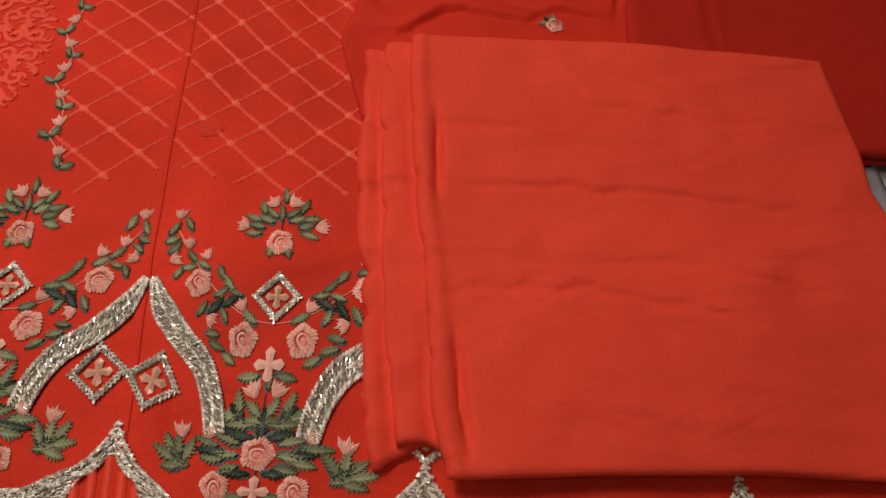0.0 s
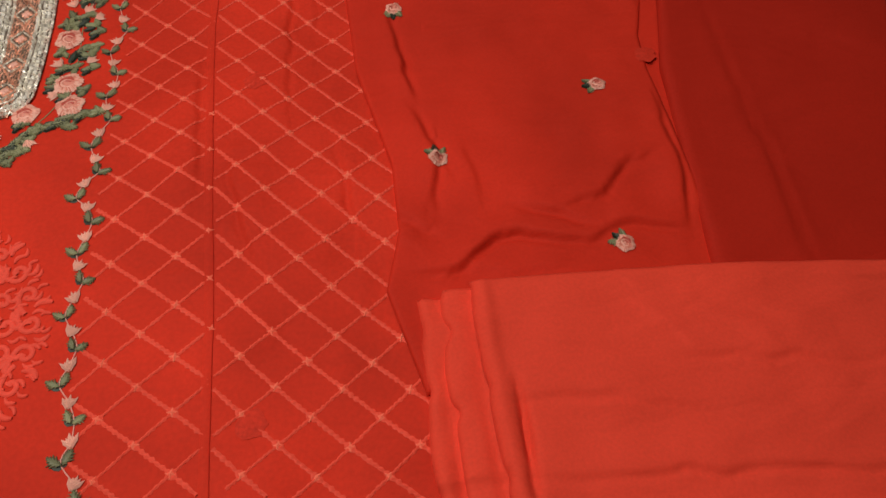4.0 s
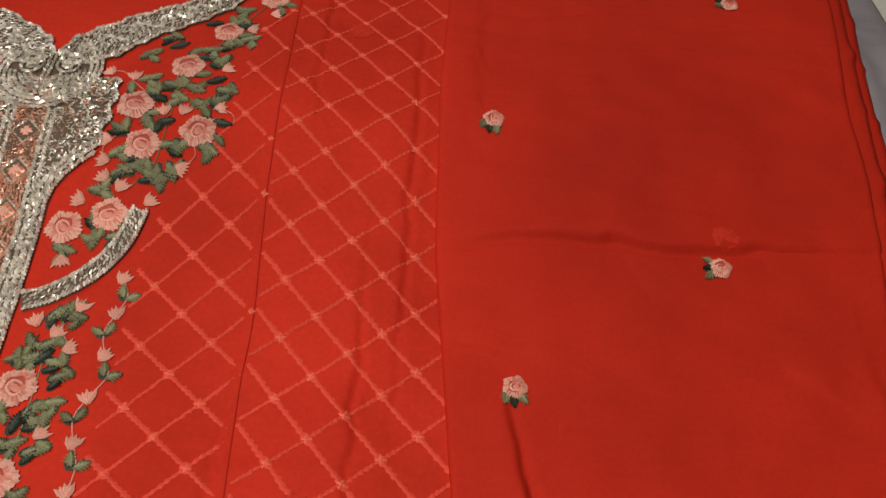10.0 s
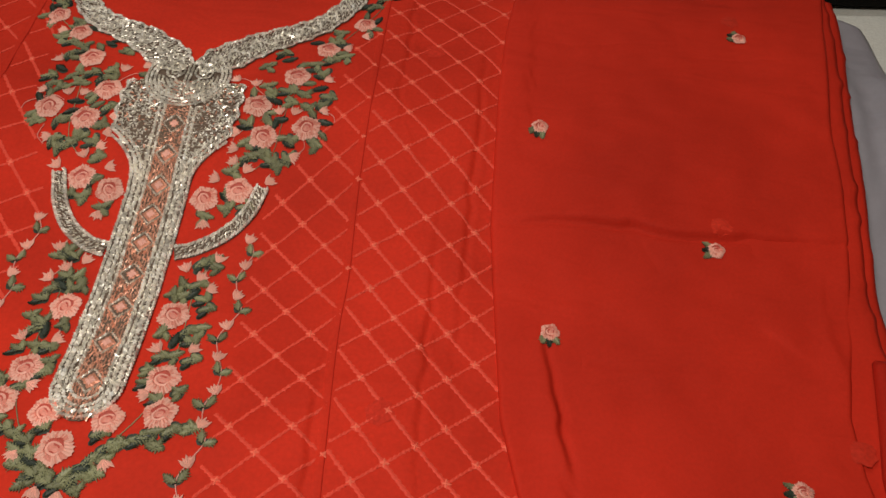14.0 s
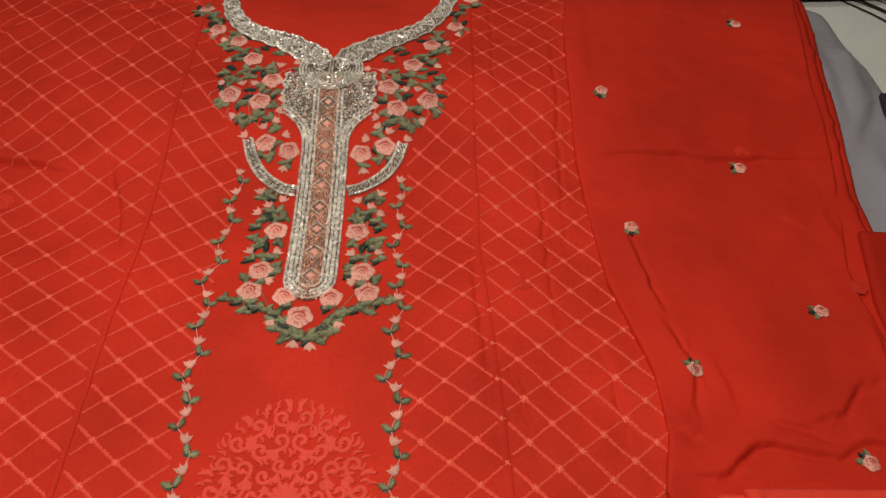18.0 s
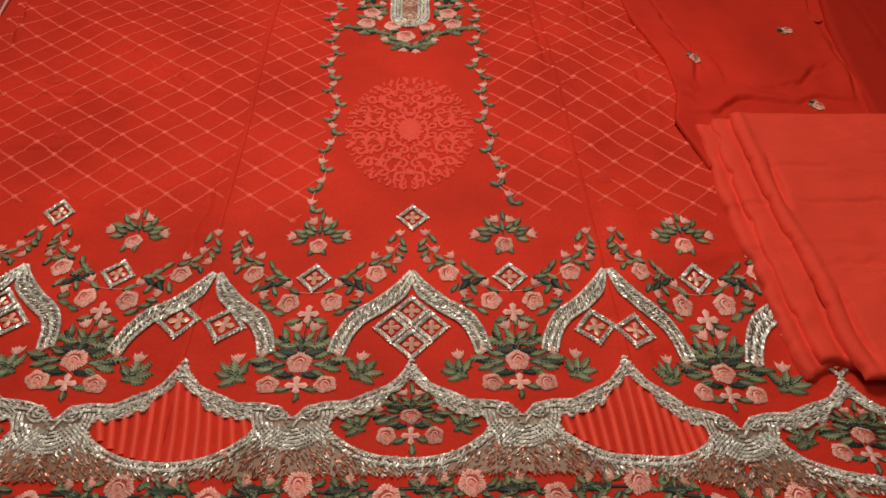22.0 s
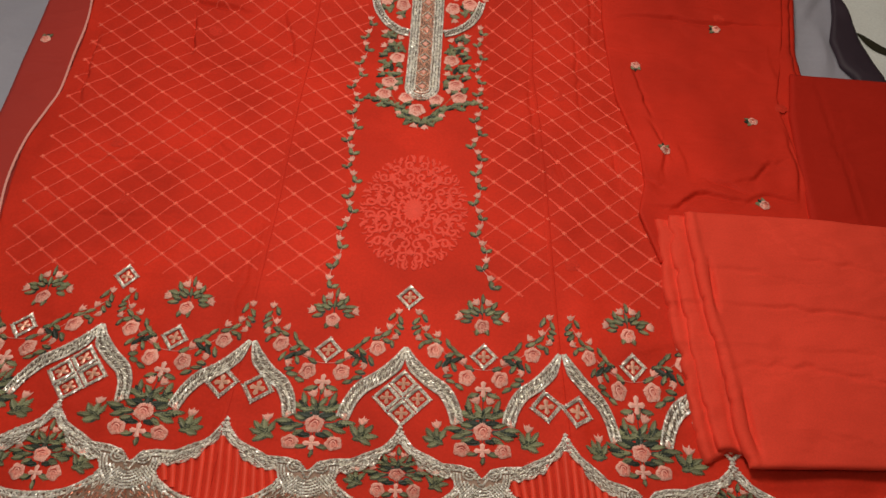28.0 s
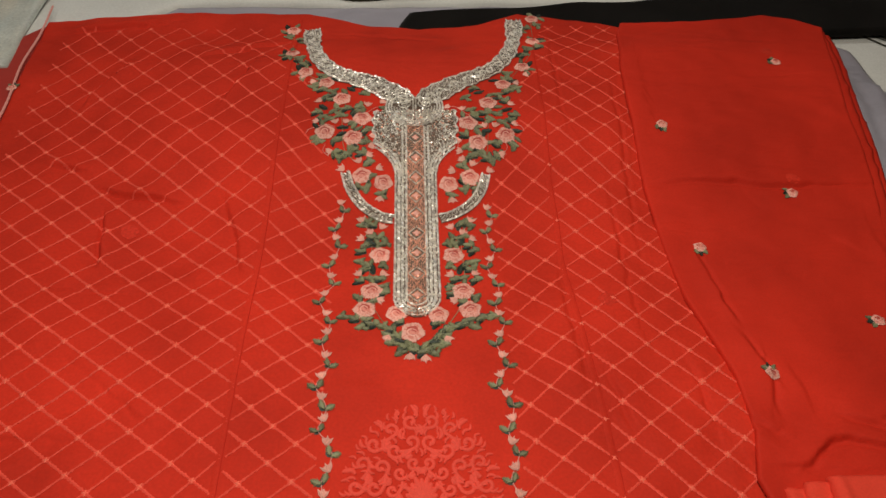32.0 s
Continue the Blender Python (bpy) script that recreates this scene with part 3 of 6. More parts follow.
cloth("cloth_under", [(0.405, -0.02), (0.418, 0.32)], [(0.588, -0.02), (0.580, 0.31)], [(0.3, 0.032), (0.6, 0.036)],
      [(0.4, 0.314), (0.6, 0.300)], lambda X, Y: -0.0045 + waves(X, Y, 72, 0.2, 0.001), "deep", deep, 0.008, 0.004)

def ruffled(pts, amp, ph):
    """A side edge that runs nearly straight, with a few uneven notches and puckers."""
    ys = np.arange(min(p[1] for p in pts), max(p[1] for p in pts), 0.0025)
    o = sorted(pts, key=lambda p: p[1])
    xs = np.interp(ys, [p[1] for p in o], [p[0] for p in o]) + 0.5 * amp * np.sin(43 * ys + ph) + 0.35 * amp * np.sin(131 * ys + 2 * ph)
    at = np.random.RandomState(int(10 * ph) + 3)
    y = ys[0] + 0.012
    while y < ys[-1]:
        xs += amp * at.uniform(0.8, 3.4) * np.exp(-((ys - y) / at.uniform(0.0025, 0.006)) ** 2)
        y += at.uniform(0.022, 0.055)
    return [(float(x), float(y)) for x, y in zip(xs, ys)]


dupatta = thing("folded_scarf", "red chiffon scarf folded in layers with small embroidered roses", "scarf")
cloth("scarf_top", [(0.252, 0.0), (0.248, 0.04), (0.229, 0.108), (0.238, 0.144), (0.237, 0.19), (0.219, 0.27), (0.211, 0.40), (0.213, 0.50), (0.218, 0.570), (0.230, 0.645), (0.242, 0.68)],
      [(0.415, 0.0), (0.410, 0.16), (0.404, 0.25), (0.406, 0.282), (0.413, 0.305), (0.421, 0.33), (0.434, 0.397), (0.4395, 0.44), (0.441, 0.486), (0.463, 0.599), (0.480, 0.665)], [(0.2, 0.05), (0.5, 0.05)],
      [(0.22, 0.672), (0.251, 0.674), (0.336, 0.676), (0.413, 0.686), (0.45, 0.676), (0.49, 0.655)], z_dupatta, "dupatta", dupatta, 0.0016, 0.003)
FOLD_EDGE = [(0.425, 0.10), (0.446, 0.3214), (0.4455, 0.356), (0.447, 0.371), (0.4545, 0.426), (0.466, 0.512), (0.481, 0.602), (0.489, 0.670)]
for inset, z0, amp in ((0.0, -0.0010, 0.0005), (0.0075, 0.0022, 0.0007)):
    cloth("scarf_fold", [(0.262, 0.1), (0.26, 0.66)], ruffled([(x - inset, y) for x, y in FOLD_EDGE], amp, 1.0 + 300 * inset), [(0.2, 0.1), (0.5, 0.1)],
          [(0.22, 0.660), (0.40, 0.676), (0.45, 0.668), (0.489, 0.652)], lambda X, Y: z0 + 0.7 * swell(X, Y) + waves(X, Y, 81, 0.06, 0.0012), "dupatta", dupatta, 0.004, 0.003)

trousers = thing("folded_trouser_cloth", "bright coral red cotton trouser cloth folded in a neat stack", "cloth")
TR_RIGHT = [(0.560, -0.18), (0.545, -0.10), (0.532, -0.03), (0.523, 0.0), (0.523, 0.028), (0.517, 0.09), (0.514, 0.12)]


TOP_EDGE = [(0.296, -0.16), (0.288, -0.12), (0.284, -0.05), (0.277, 0.0), (0.273, 0.06), (0.272, 0.11)]
MIDDLE_EDGE = [(0.276, -0.16), (0.270, -0.12), (0.262, -0.05), (0.259, 0.0), (0.256, 0.06), (0.257, 0.11)]


def tuck_in(X, Y, edge):
    """A lower layer sinks where the next one lies on it, and bulges in uneven puffs beside it."""
    o = np.array(sorted(edge, key=lambda p: p[1]))
    d = X - np.interp(Y, o[:, 1], o[:, 0])
    puff = 0.0005 * np.sin(95 * Y + 2.5 * np.sin(31 * Y)) * np.exp(-((d + 0.011) / 0.006) ** 2)
    return puff - 0.0028 * np.exp(-((d + 0.001) / 0.0035) ** 2) * (0.55 + 0.45 * np.sin(48 * Y + 1.0))


def z_trouser(X, Y):
    o = np.array(sorted(TOP_EDGE, key=lambda p: p[1]))
    d = X - np.interp(Y, o[:, 1], o[:, 0])
    slit = -0.0055 * np.exp(-((d - 0.0125 - 0.002 * np.sin(40 * Y)) / 0.0022) ** 2) * np.clip(np.sin(47 * Y + 0.6), 0, 1)
    return 0.0165 + slit + 0.0018 * np.exp(-((d - 0.006) / 0.004) ** 2) + creases(X, Y, TROUSER_CREASES, 1.5) + waves(X, Y, 91, 0.16, 0.0034) + waves(X, Y, 92, 0.06, 0.0010)


cloth("fold_top", ruffled(TOP_EDGE, 0.0006, 0.5), TR_RIGHT, [(0.28, -0.150), (0.30, -0.153), (0.36, -0.150), (0.43, -0.149), (0.50, -0.151), (0.56, -0.153)],
      [(0.26, 0.104), (0.30, 0.105), (0.354, 0.104), (0.45, 0.099), (0.52, 0.092)], z_trouser, "trouser", trousers, 0.0017, 0.004)
cloth("fold_middle", ruffled(MIDDLE_EDGE, 0.0012, 2.0), [(x + 0.003, y) for x, y in TR_RIGHT], [(0.26, -0.140), (0.285, -0.136), (0.31, -0.146), (0.56, -0.149)],
      [(0.25, 0.103), (0.30, 0.103), (0.45, 0.097), (0.52, 0.090)], lambda X, Y: 0.0118 + waves(X, Y, 94, 0.045, 0.0018) + tuck_in(X, Y, TOP_EDGE), "trouser", trousers, 0.003, 0.004)
cloth("fold_bottom", ruffled([(0.262, -0.16), (0.255, -0.10), (0.250, -0.05), (0.246, 0.0), (0.245, 0.06), (0.243, 0.11)], 0.0015, 4.0), [(x + 0.005, y) for x, y in TR_RIGHT], [(0.24, -0.145), (0.265, -0.148), (0.285, -0.136), (0.31, -0.144), (0.56, -0.146)],
      [(0.23, 0.102), (0.30, 0.101), (0.45, 0.095), (0.52, 0.088)], lambda X, Y: 0.0080 + waves(X, Y, 95, 0.045, 0.0018) + tuck_in(X, Y, MIDDLE_EDGE), "trouser", trousers, 0.003, 0.006)

# ---- embroidery pieces ----
HEM_FROM = (-0.385, -0.341, -0.3265, -0.289, -0.2615, -0.260, -0.2295, -0.2065, -0.176, -0.145, -0.125, -0.0985, -0.0525, 0.0)
HEM_TO = (-0.385, -0.341, -0.3265, -0.2838, -0.2580, -0.256, -0.226, -0.2015, -0.170, -0.148, -0.1285, -0.1015, -0.0540, 0.0)


def warp(x, y):
    """How the lying dress is pulled out of true: the hem sinks on one side and rises on the other."""
    if y > 0.03:
        return x, y
    y2 = float(np.interp(y, HEM_FROM, HEM_TO)) if y < 0 else y
    if x < 0:
        x2 = x * (1 + float(np.interp(y, (-0.13, -0.0985, -0.055, -0.02), (0.055, 0.025, -0.005, -0.035))))
        y2 += 0.010 * float(ss(-x, 0.15, 0.29)) * float(ss(y, -0.20, -0.13))
    else:
        x2 = x - 0.0065 * float(ss(x, 0.15, 0.21)) * (1 - float(ss(x, 0.24, 0.30)))
        y2 -= (0.012 * float(ss(x, 0.14, 0.21)) + 0.008 * float(ss(x, 0.24, 0.32))) * (0.25 + 0.75 * float(ss(-y, 0.05, 0.12)))
    return x2, y2


def laid(verts, x, y, turn, zfun, mirror=False, lift=0.0, bent=True):
    """Turns flat local verts (x, y, height) about, moves them to a place on the cloth and lets them follow it."""
    v = np.array(verts, float)
    if mirror:
        v[:, 0] *= -1
    c, s = math.cos(turn), math.sin(turn)
    X, Y = x + c * v[:, 0] - s * v[:, 1], y + s * v[:, 0] + c * v[:, 1]
    if bent:
        X, Y = np.array([warp(a, b) for a, b in zip(X, Y)]).T
    return np.stack([X, Y, zfun(X, Y) + v[:, 2] + lift], -1)


RNG = random.Random(7)


def leaf_shape(L, W, n=7, bend=0.15):
    """A satin-stitch leaf along +y: two rows of slanting stitches over a dark outline, part thread and part painted
    shade, with toothed edges.
    """
    verts, faces, slots = [], [], []
    for side in (-1, 1):
        b = len(verts)
        for i in range(2 * n + 1):
            k = i / (2 * n)
            w = W * 0.56 * ((k / 0.36) ** 0.6 if k < 0.36 else ((1 - k) / 0.64) ** 0.75) + W * 0.03
            up = i % 2
            w *= RNG.uniform(0.90, 1.35) if up else 0.52
            h = 0.0011 if up else 0.0007
            y = L * k
            cx = bend * L * k * k
            verts += [(cx, y, 0.0007), (cx + side * w * 0.5, y + 0.35 * w, h + 0.0002), (cx + side * w, y + 0.75 * w, 0.0004)]
        for i in range(2 * n):
            a, c = b + 3 * i, b + 3 * i + 3
            for j in (0, 1):
                f = (a + j, a + j + 1, c + j + 1, c + j)
                faces.append(f if side > 0 else f[::-1])
                slots.append(1 if side < 0 and i < n // 2 and i % 4 < 1 else 0)
    b = len(verts)
    m = 10
    for i in range(m):
        t = 2 * math.pi * i / m
        k = 0.5 + 0.53 * math.cos(t)
        verts.append((bend * L * k * k + 0.50 * W * math.sin(t) * (1.15 - 0.6 * k) - 0.10 * W, L * k - 0.08 * W, 0.0))
    verts.append((bend * L * 0.25, L * 0.5, 0.0001))
    for i in range(m):
        faces.append((b + (i + 1) % m, b + i, b + m))
        slots.append(1)
    return verts, faces, slots


def leaf(parent, x, y, deg, L=0.011, W=0.0058, zfun=z_shirt, dark=False, bent=True, name="leaf"):
    W *= 0.80
    v, f, s = leaf_shape(L * RNG.uniform(0.88, 1.08), W * RNG.uniform(0.9, 1.12), 6, RNG.uniform(-0.16, 0.16))
    v = [(a, b - L / 2, c) for a, b, c in v]
    return mesh_object(name, laid(v, x, y, math.radians(deg - 90), zfun, lift=0.0003, bent=bent), f, ["leafdark" if dark else "leaf", "leafdark"], parent, slots=s)


def two_leaf(parent, x, y, deg, L=0.0075, zfun=z_shirt, bent=True):
    """A pair of leaf lobes spreading from one stalk, as one stitched piece."""
    verts, faces, slots = [], [], []
    for a, k in ((48, 1.0), (-48, 0.95)):
        v, f, s = leaf_shape(L * k, L * 0.62, 5, 0.1 if a > 0 else -0.1)
        c, d = math.cos(math.radians(a)), math.sin(math.radians(a))
        b = len(verts)
        verts += [(c * p - d * q, d * p + c * q, h) for p, q, h in v]
        faces += [tuple(i + b for i in g) for g in f]
        slots += s
    return mesh_object("leaf", laid(verts, x, y, math.radians(deg - 90), zfun, lift=0.0003, bent=bent), faces, ["leaf", "leafdark"], parent, slots=slots)


def rose(parent, x, y, R=0.0092, turn=0.0, zfun=z_shirt, bent=True, halo=False):
    """A stitched rose: a fringed outer ring, a darker inner ring with a crescent, and a raised heart."""
    n = 52
    R *= 0.85
    rings = ((1.0, 0.0002), (0.76, 0.0011), (0.52, 0.0015), (0.45, 0.0008), (0.31, 0.0014), (0.20, 0.0008), (0.0, 0.0014))
    verts, faces, slots = [], [], []
    ph = RNG.uniform(0, 6.28)
    for ri, (r, h) in enumerate(rings[:-1]):
        for i in range(n):
            t = 2 * math.pi * i / n
            rr, hh = r, h
            if ri == 0:
                rr = r * (RNG.uniform(0.98, 1.07) if i % 2 else RNG.uniform(0.89, 0.97)) * (1 + 0.07 * math.sin(5 * t + ph))
            elif ri < 3:
                hh = h * (1.2 if i % 2 else 0.8)
                rr = r * (1 + 0.07 * math.sin(5 * t + ph))
            else:
                rr = r * (1 + 0.16 * math.sin(2 * t + ph))
            verts.append((R * rr * math.cos(t), R * rr * math.sin(t) - (0.08 * R if ri > 2 else 0), hh))
    verts.append((0, -0.08 * R, rings[-1][1]))
    for ri in range(len(rings) - 2):
        for i in range(n):
            j = (i + 1) % n
            faces.append((ri * n + i, ri * n + j, (ri + 1) * n + j, (ri + 1) * n + i))
            t = (i + 0.5) / n
            if ri == 0:
                s = 1 if RNG.random() < 0.18 else 0
            elif ri == 1:
                s = 1 if RNG.random() < 0.38 else 0
            elif ri == 2:
                s = 2 if 0.04 < t < 0.46 else 1
            elif ri == 3:
                s = 0 if 0.1 < t < 0.9 else 1
            else:
                s = 2 if (0.02 < t < 0.30 or 0.62 < t < 0.80) else 1
            slots.append(s)
    k = (len(rings) - 2) * n
    for i in range(n):
        faces.append((k + i, k + (i + 1) % n, (len(rings) - 1) * n))
        slots.append(1)
    return mesh_object("rose", laid(verts, x, y, turn, zfun, lift=0.0006, bent=bent), faces, ["pink", "rose", "rosedark"], parent, slots=slots)


def bud(parent, x, y, deg, L=0.0068, zfun=z_shirt, bent=True, lift=0.0005, m="pink"):
    """A tulip-like bud of five fanned stitches."""
    verts, faces, slots = [], [], []
    for i, a in enumerate((-34, -17, 0, 17, 34)):
        c, s = math.sin(math.radians(a)), math.cos(math.radians(a))
        l = L * (1.0 if i % 2 == 0 else 0.86) * RNG.uniform(0.9, 1.08)
        w = L * 0.17
        b = len(verts)
        verts += [(-0.5 * w * s, 0.5 * w * c, 0.0002), (0.5 * w * s, -0.5 * w * c, 0.0002), (c * l * 0.55 + w * s, s * l * 0.55 - w * c, 0.0003),
                  (c * l, s * l, 0.0002), (c * l * 0.55 - w * s, s * l * 0.55 + w * c, 0.0003), (c * l * 0.5, s * l * 0.5, 0.0016), (c * 0.08 * l, s * 0.08 * l, 0.0010)]
        faces += [(b, b + 6, b + 1)[::-1], (b + 1, b + 6, b + 5, b + 2)[::-1], (b + 2, b + 5, b + 3)[::-1], (b + 3, b + 5, b + 4)[::-1], (b + 4, b + 5, b + 6, b)[::-1]]
        slots += [1, 0, 0, 0, 0]
    verts = [(a, b - 0.4 * L, h) for a, b, h in verts]
    return mesh_object("bud", laid(verts, x, y, math.radians(deg - 90), zfun, lift=lift, bent=bent), faces, [m, "rose"], parent, slots=slots)


def petals(parent, x, y, R, m="pink", turn=45, zfun=z_shirt, bent=True, k=4, name="blossom"):
    """A small blossom of four pointed petals."""
    verts, faces = [(0, 0, 0.0012)], []
    for i in range(k):
        t = math.radians(turn + 360 / k * i)
        b = len(verts)
        for r, a, h in ((0.30, -44, 0.0004), (0.80, -24, 0.0003), (1.0, 0, 0.0002), (0.80, 24, 0.0003), (0.30, 44, 0.0004), (0.55, 0, 0.0014)):
            verts.append((R * r * math.cos(t + math.radians(a)), R * r * math.sin(t + math.radians(a)), h))
        faces += [(0, b, b + 5), (b, b + 1, b + 5), (b + 1, b + 2, b + 5), (b + 2, b + 3, b + 5), (b + 3, b + 4, b + 5), (b + 4, 0, b + 5)]
    return mesh_object(name, laid(verts, x, y, 0, zfun, lift=0.0008, bent=bent), faces, m, parent)


def smooth_path(pts, n=8):
    """A Catmull-Rom line through points."""
    p = [np.array(q, float) for q in pts]
    p = [2 * p[0] - p[1]] + p + [2 * p[-1] - p[-2]]
    out = []
    for i in range(1, len(p) - 2):
        for k in range(n):
            t = k / n
            out.append(0.5 * (2 * p[i] + (p[i + 1] - p[i - 1]) * t + (2 * p[i - 1] - 5 * p[i] + 4 * p[i + 1] - p[i + 2]) * t * t + (3 * p[i] - p[i - 1] - 3 * p[i + 1] + p[i + 2]) * t ** 3))
    out.append(p[-2])
    return np.array(out)


def normals2(P):
    T = np.gradient(P, axis=0)
    T /= np.linalg.norm(T, axis=1)[:, None] + 1e-12
    return T, np.stack([-T[:, 1], T[:, 0]], -1)


def cord(parent, pts, width, m, name="stem", zfun=z_shirt, height=None, smooth=True, bent=True, twist=0.0, lift=0.0003, taper=False, n=8):
    """A thread or cord lying along a line, round on top."""
    P = smooth_path(pts, n) if smooth else np.array(pts, float)
    if bent:
        P = np.array([warp(a, b) for a, b in P])
    T, N = normals2(P)
    h = height or width * 0.6
    verts, faces = [], []
    for i, (p, q) in enumerate(zip(P, N)):
        k = 1.0
        if taper:
            k = 0.35 + 0.65 * math.sin(math.pi * (i + 0.5) / len(P))
        w = width * k * (1 + (twist if i % 2 else -twist))
        for a, hh in ((-1, 0), (-0.55, 0.8), (0.0, 1.0), (0.55, 0.8), (1, 0)):
            verts.append((p[0] + q[0] * a * w / 2, p[1] + q[1] * a * w / 2, hh * h * (1 + (twist if i % 2 else -twist))))
    V = np.array(verts)
    V[:, 2] += zfun(V[:, 0], V[:, 1]) + lift
    for i in range(len(P) - 1):
        for j in range(4):
            faces.append((5 * i + j, 5 * i + 5 + j, 5 * i + 6 + j, 5 * i + 1 + j))
    faces = [f[::-1] for f in faces]
    return mesh_object(name, V, faces, m, parent, smooth=True)


def chip_cloud(parent, spots, m, name="beading", zfun=z_shirt, bent=True, lift=0.0012, label=""):
    """Many small faceted bullion chips: (x, y, angle, length, width, height)."""
    S = np.array(spots, float)
    if not len(S):
        return None
    rng = np.random.RandomState(len(S))
    n = len(S)
    local = np.array([(-0.5, -0.5, 0), (0.5, -0.5, 0), (0.5, 0.5, 0), (-0.5, 0.5, 0), (-0.32, 0.0, 1), (0.32, 0.0, 1)])
    c, s = np.cos(S[:, 2]), np.sin(S[:, 2])
    lx, ly = local[None, :, 0] * S[:, 3:4], local[None, :, 1] * S[:, 4:5]
    lean = rng.uniform(-0.45, 0.45, (n, 1))
    ly = ly + lean * S[:, 4:5] * local[None, :, 2]
    X, Y = S[:, 0:1] + c[:, None] * lx - s[:, None] * ly, S[:, 1:2] + s[:, None] * lx + c[:, None] * ly
    Z = local[None, :, 2] * S[:, 5:6] * 0.55 * (1 + rng.uniform(-0.6, 0.6, (n, 6))) + rng.uniform(0, 0.0006, (n, 6))
    X, Y = X.ravel(), Y.ravel()
    if bent:
        X, Y = np.array([warp(a, b) for a, b in zip(X, Y)]).T
    V = np.stack([X, Y, Z.ravel() + zfun(X, Y) + lift], -1)
    quad = [(0, 1, 5, 4), (2, 3, 4, 5)]
    tri = [(1, 2, 5), (3, 0, 4)]
    faces = []
    for i in range(n):
        b = 6 * i
        faces += [(b + a, b + d, b + e, b + g) for a, d, e, g in quad] + [(b + a, b + d, b + e) for a, d, e in tri]
    ob = mesh_object(name, V, faces, m, parent)
    return tagged(ob, label, kind="stuff")


def band_base(parent, P, W, m="zaribase", name="zari_band", zfun=z_shirt, bent=True):
    """The padded ground of a bullion band along a line with a width at each point."""
    T, N = normals2(P)
    verts, faces = [], []
    for p, q, w in zip(P, N, W):
        for a, h in ((-0.5, 0.0001), (-0.36, 0.0009), (0.36, 0.0009), (0.5, 0.0001)):
            verts.append((p[0] + q[0] * a * w, p[1] + q[1] * a * w, h))
    V = np.array(verts)
    X, Y = V[:, 0], V[:, 1]
    if bent:
        X, Y = np.array([warp(a, b) for a, b in zip(X, Y)]).T
    V = np.stack([X, Y, V[:, 2] + zfun(X, Y) + 0.0003], -1)
    for i in range(len(P) - 1):
        for j in range(3):
            faces.append((4 * i + 1 + j, 4 * i + 5 + j, 4 * i + 4 + j, 4 * i + j))
    return mesh_object(name, V, [f[::-1] for f in faces], m, parent)


def band_chips(P, W, rng, rope=0.0022, fill=0.0019, edge=True, mid=False):
    """Spots for a band: twisted rope edges, and slanting chips between them."""
    spots = []
    seg = np.linalg.norm(np.diff(P, axis=0), axis=1)
    s = np.r_[0, np.cumsum(seg)]
    T, N = normals2(P)

    def at(d):
        return [np.interp(d, s, P[:, 0]), np.interp(d, s, P[:, 1])], math.atan2(np.interp(d, s, T[:, 1]), np.interp(d, s, T[:, 0])), np.interp(d, s, W)

    d = 0.0
    while d < s[-1]:
        p, a, w = at(d)
        nx, ny = -math.sin(a), math.cos(a)
        if edge:
            for side in (-1, 1):
                k = side * (w / 2 - 0.0008)
                spots.append((p[0] + nx * k, p[1] + ny * k, a + 0.55, 0.0027, 0.0015, 0.0019))
        if mid:
            spots.append((p[0], p[1], a + 0.4, 0.0026, 0.0014, 0.0014))
        d += rope * 0.72
    d = 0.0
    while d < s[-1]:
        p, a, w = at(d)
        nx, ny = -math.sin(a), math.cos(a)
        lanes = max(1, int((w - 0.003) / 0.0019))
        for j in range(lanes):
            k = (j + 0.5) / lanes * (w - 0.003) - (w - 0.003) / 2 + rng.uniform(-0.0004, 0.0004)
            e = rng.uniform(-0.0009, 0.0009)
            spots.append((p[0] + nx * k + math.cos(a) * e, p[1] + ny * k + math.sin(a) * e, a + 0.65 + 0.3 * math.sin(d * 260 + 2.2 * j) + rng.uniform(-0.3, 0.3), rng.uniform(0.0018, 0.0032), rng.uniform(0.0007, 0.0011), rng.uniform(0.0006, 0.0017)))
        d += fill * 1.2
    return spots


CH = np.random.RandomState(4)


def zari_band(parent, pts, w, zfun=z_shirt, bent=True, n=10, name="zari_band", mid=False, wavy=0.0):
    """A bullion band with rope edges along a line; w is one width or one for each point."""
    P = smooth_path(pts, n)
    W = np.interp(np.linspace(0, 1, len(P)), np.linspace(0, 1, len(pts)), w) if isinstance(w, (list, tuple)) else np.full(len(P), w)
    W = W + wavy * np.sin(np.arange(len(P)) * 0.75) + 0.6 * wavy * np.sin(np.arange(len(P)) * 1.7 + 1)
    base = band_base(parent, P, W, name=name, zfun=zfun, bent=bent)
    spots = band_chips(P, W, CH, mid=mid)
    chip_cloud(base, [q for q in spots if q[5] != 0.0019], "zari", zfun=zfun, bent=bent)
    chip_cloud(base, [q for q in spots if q[5] == 0.0019], "zaripale", "rope_edge", zfun=zfun, bent=bent, lift=0.0016, label="twisted pale silver rope edge")
    return base


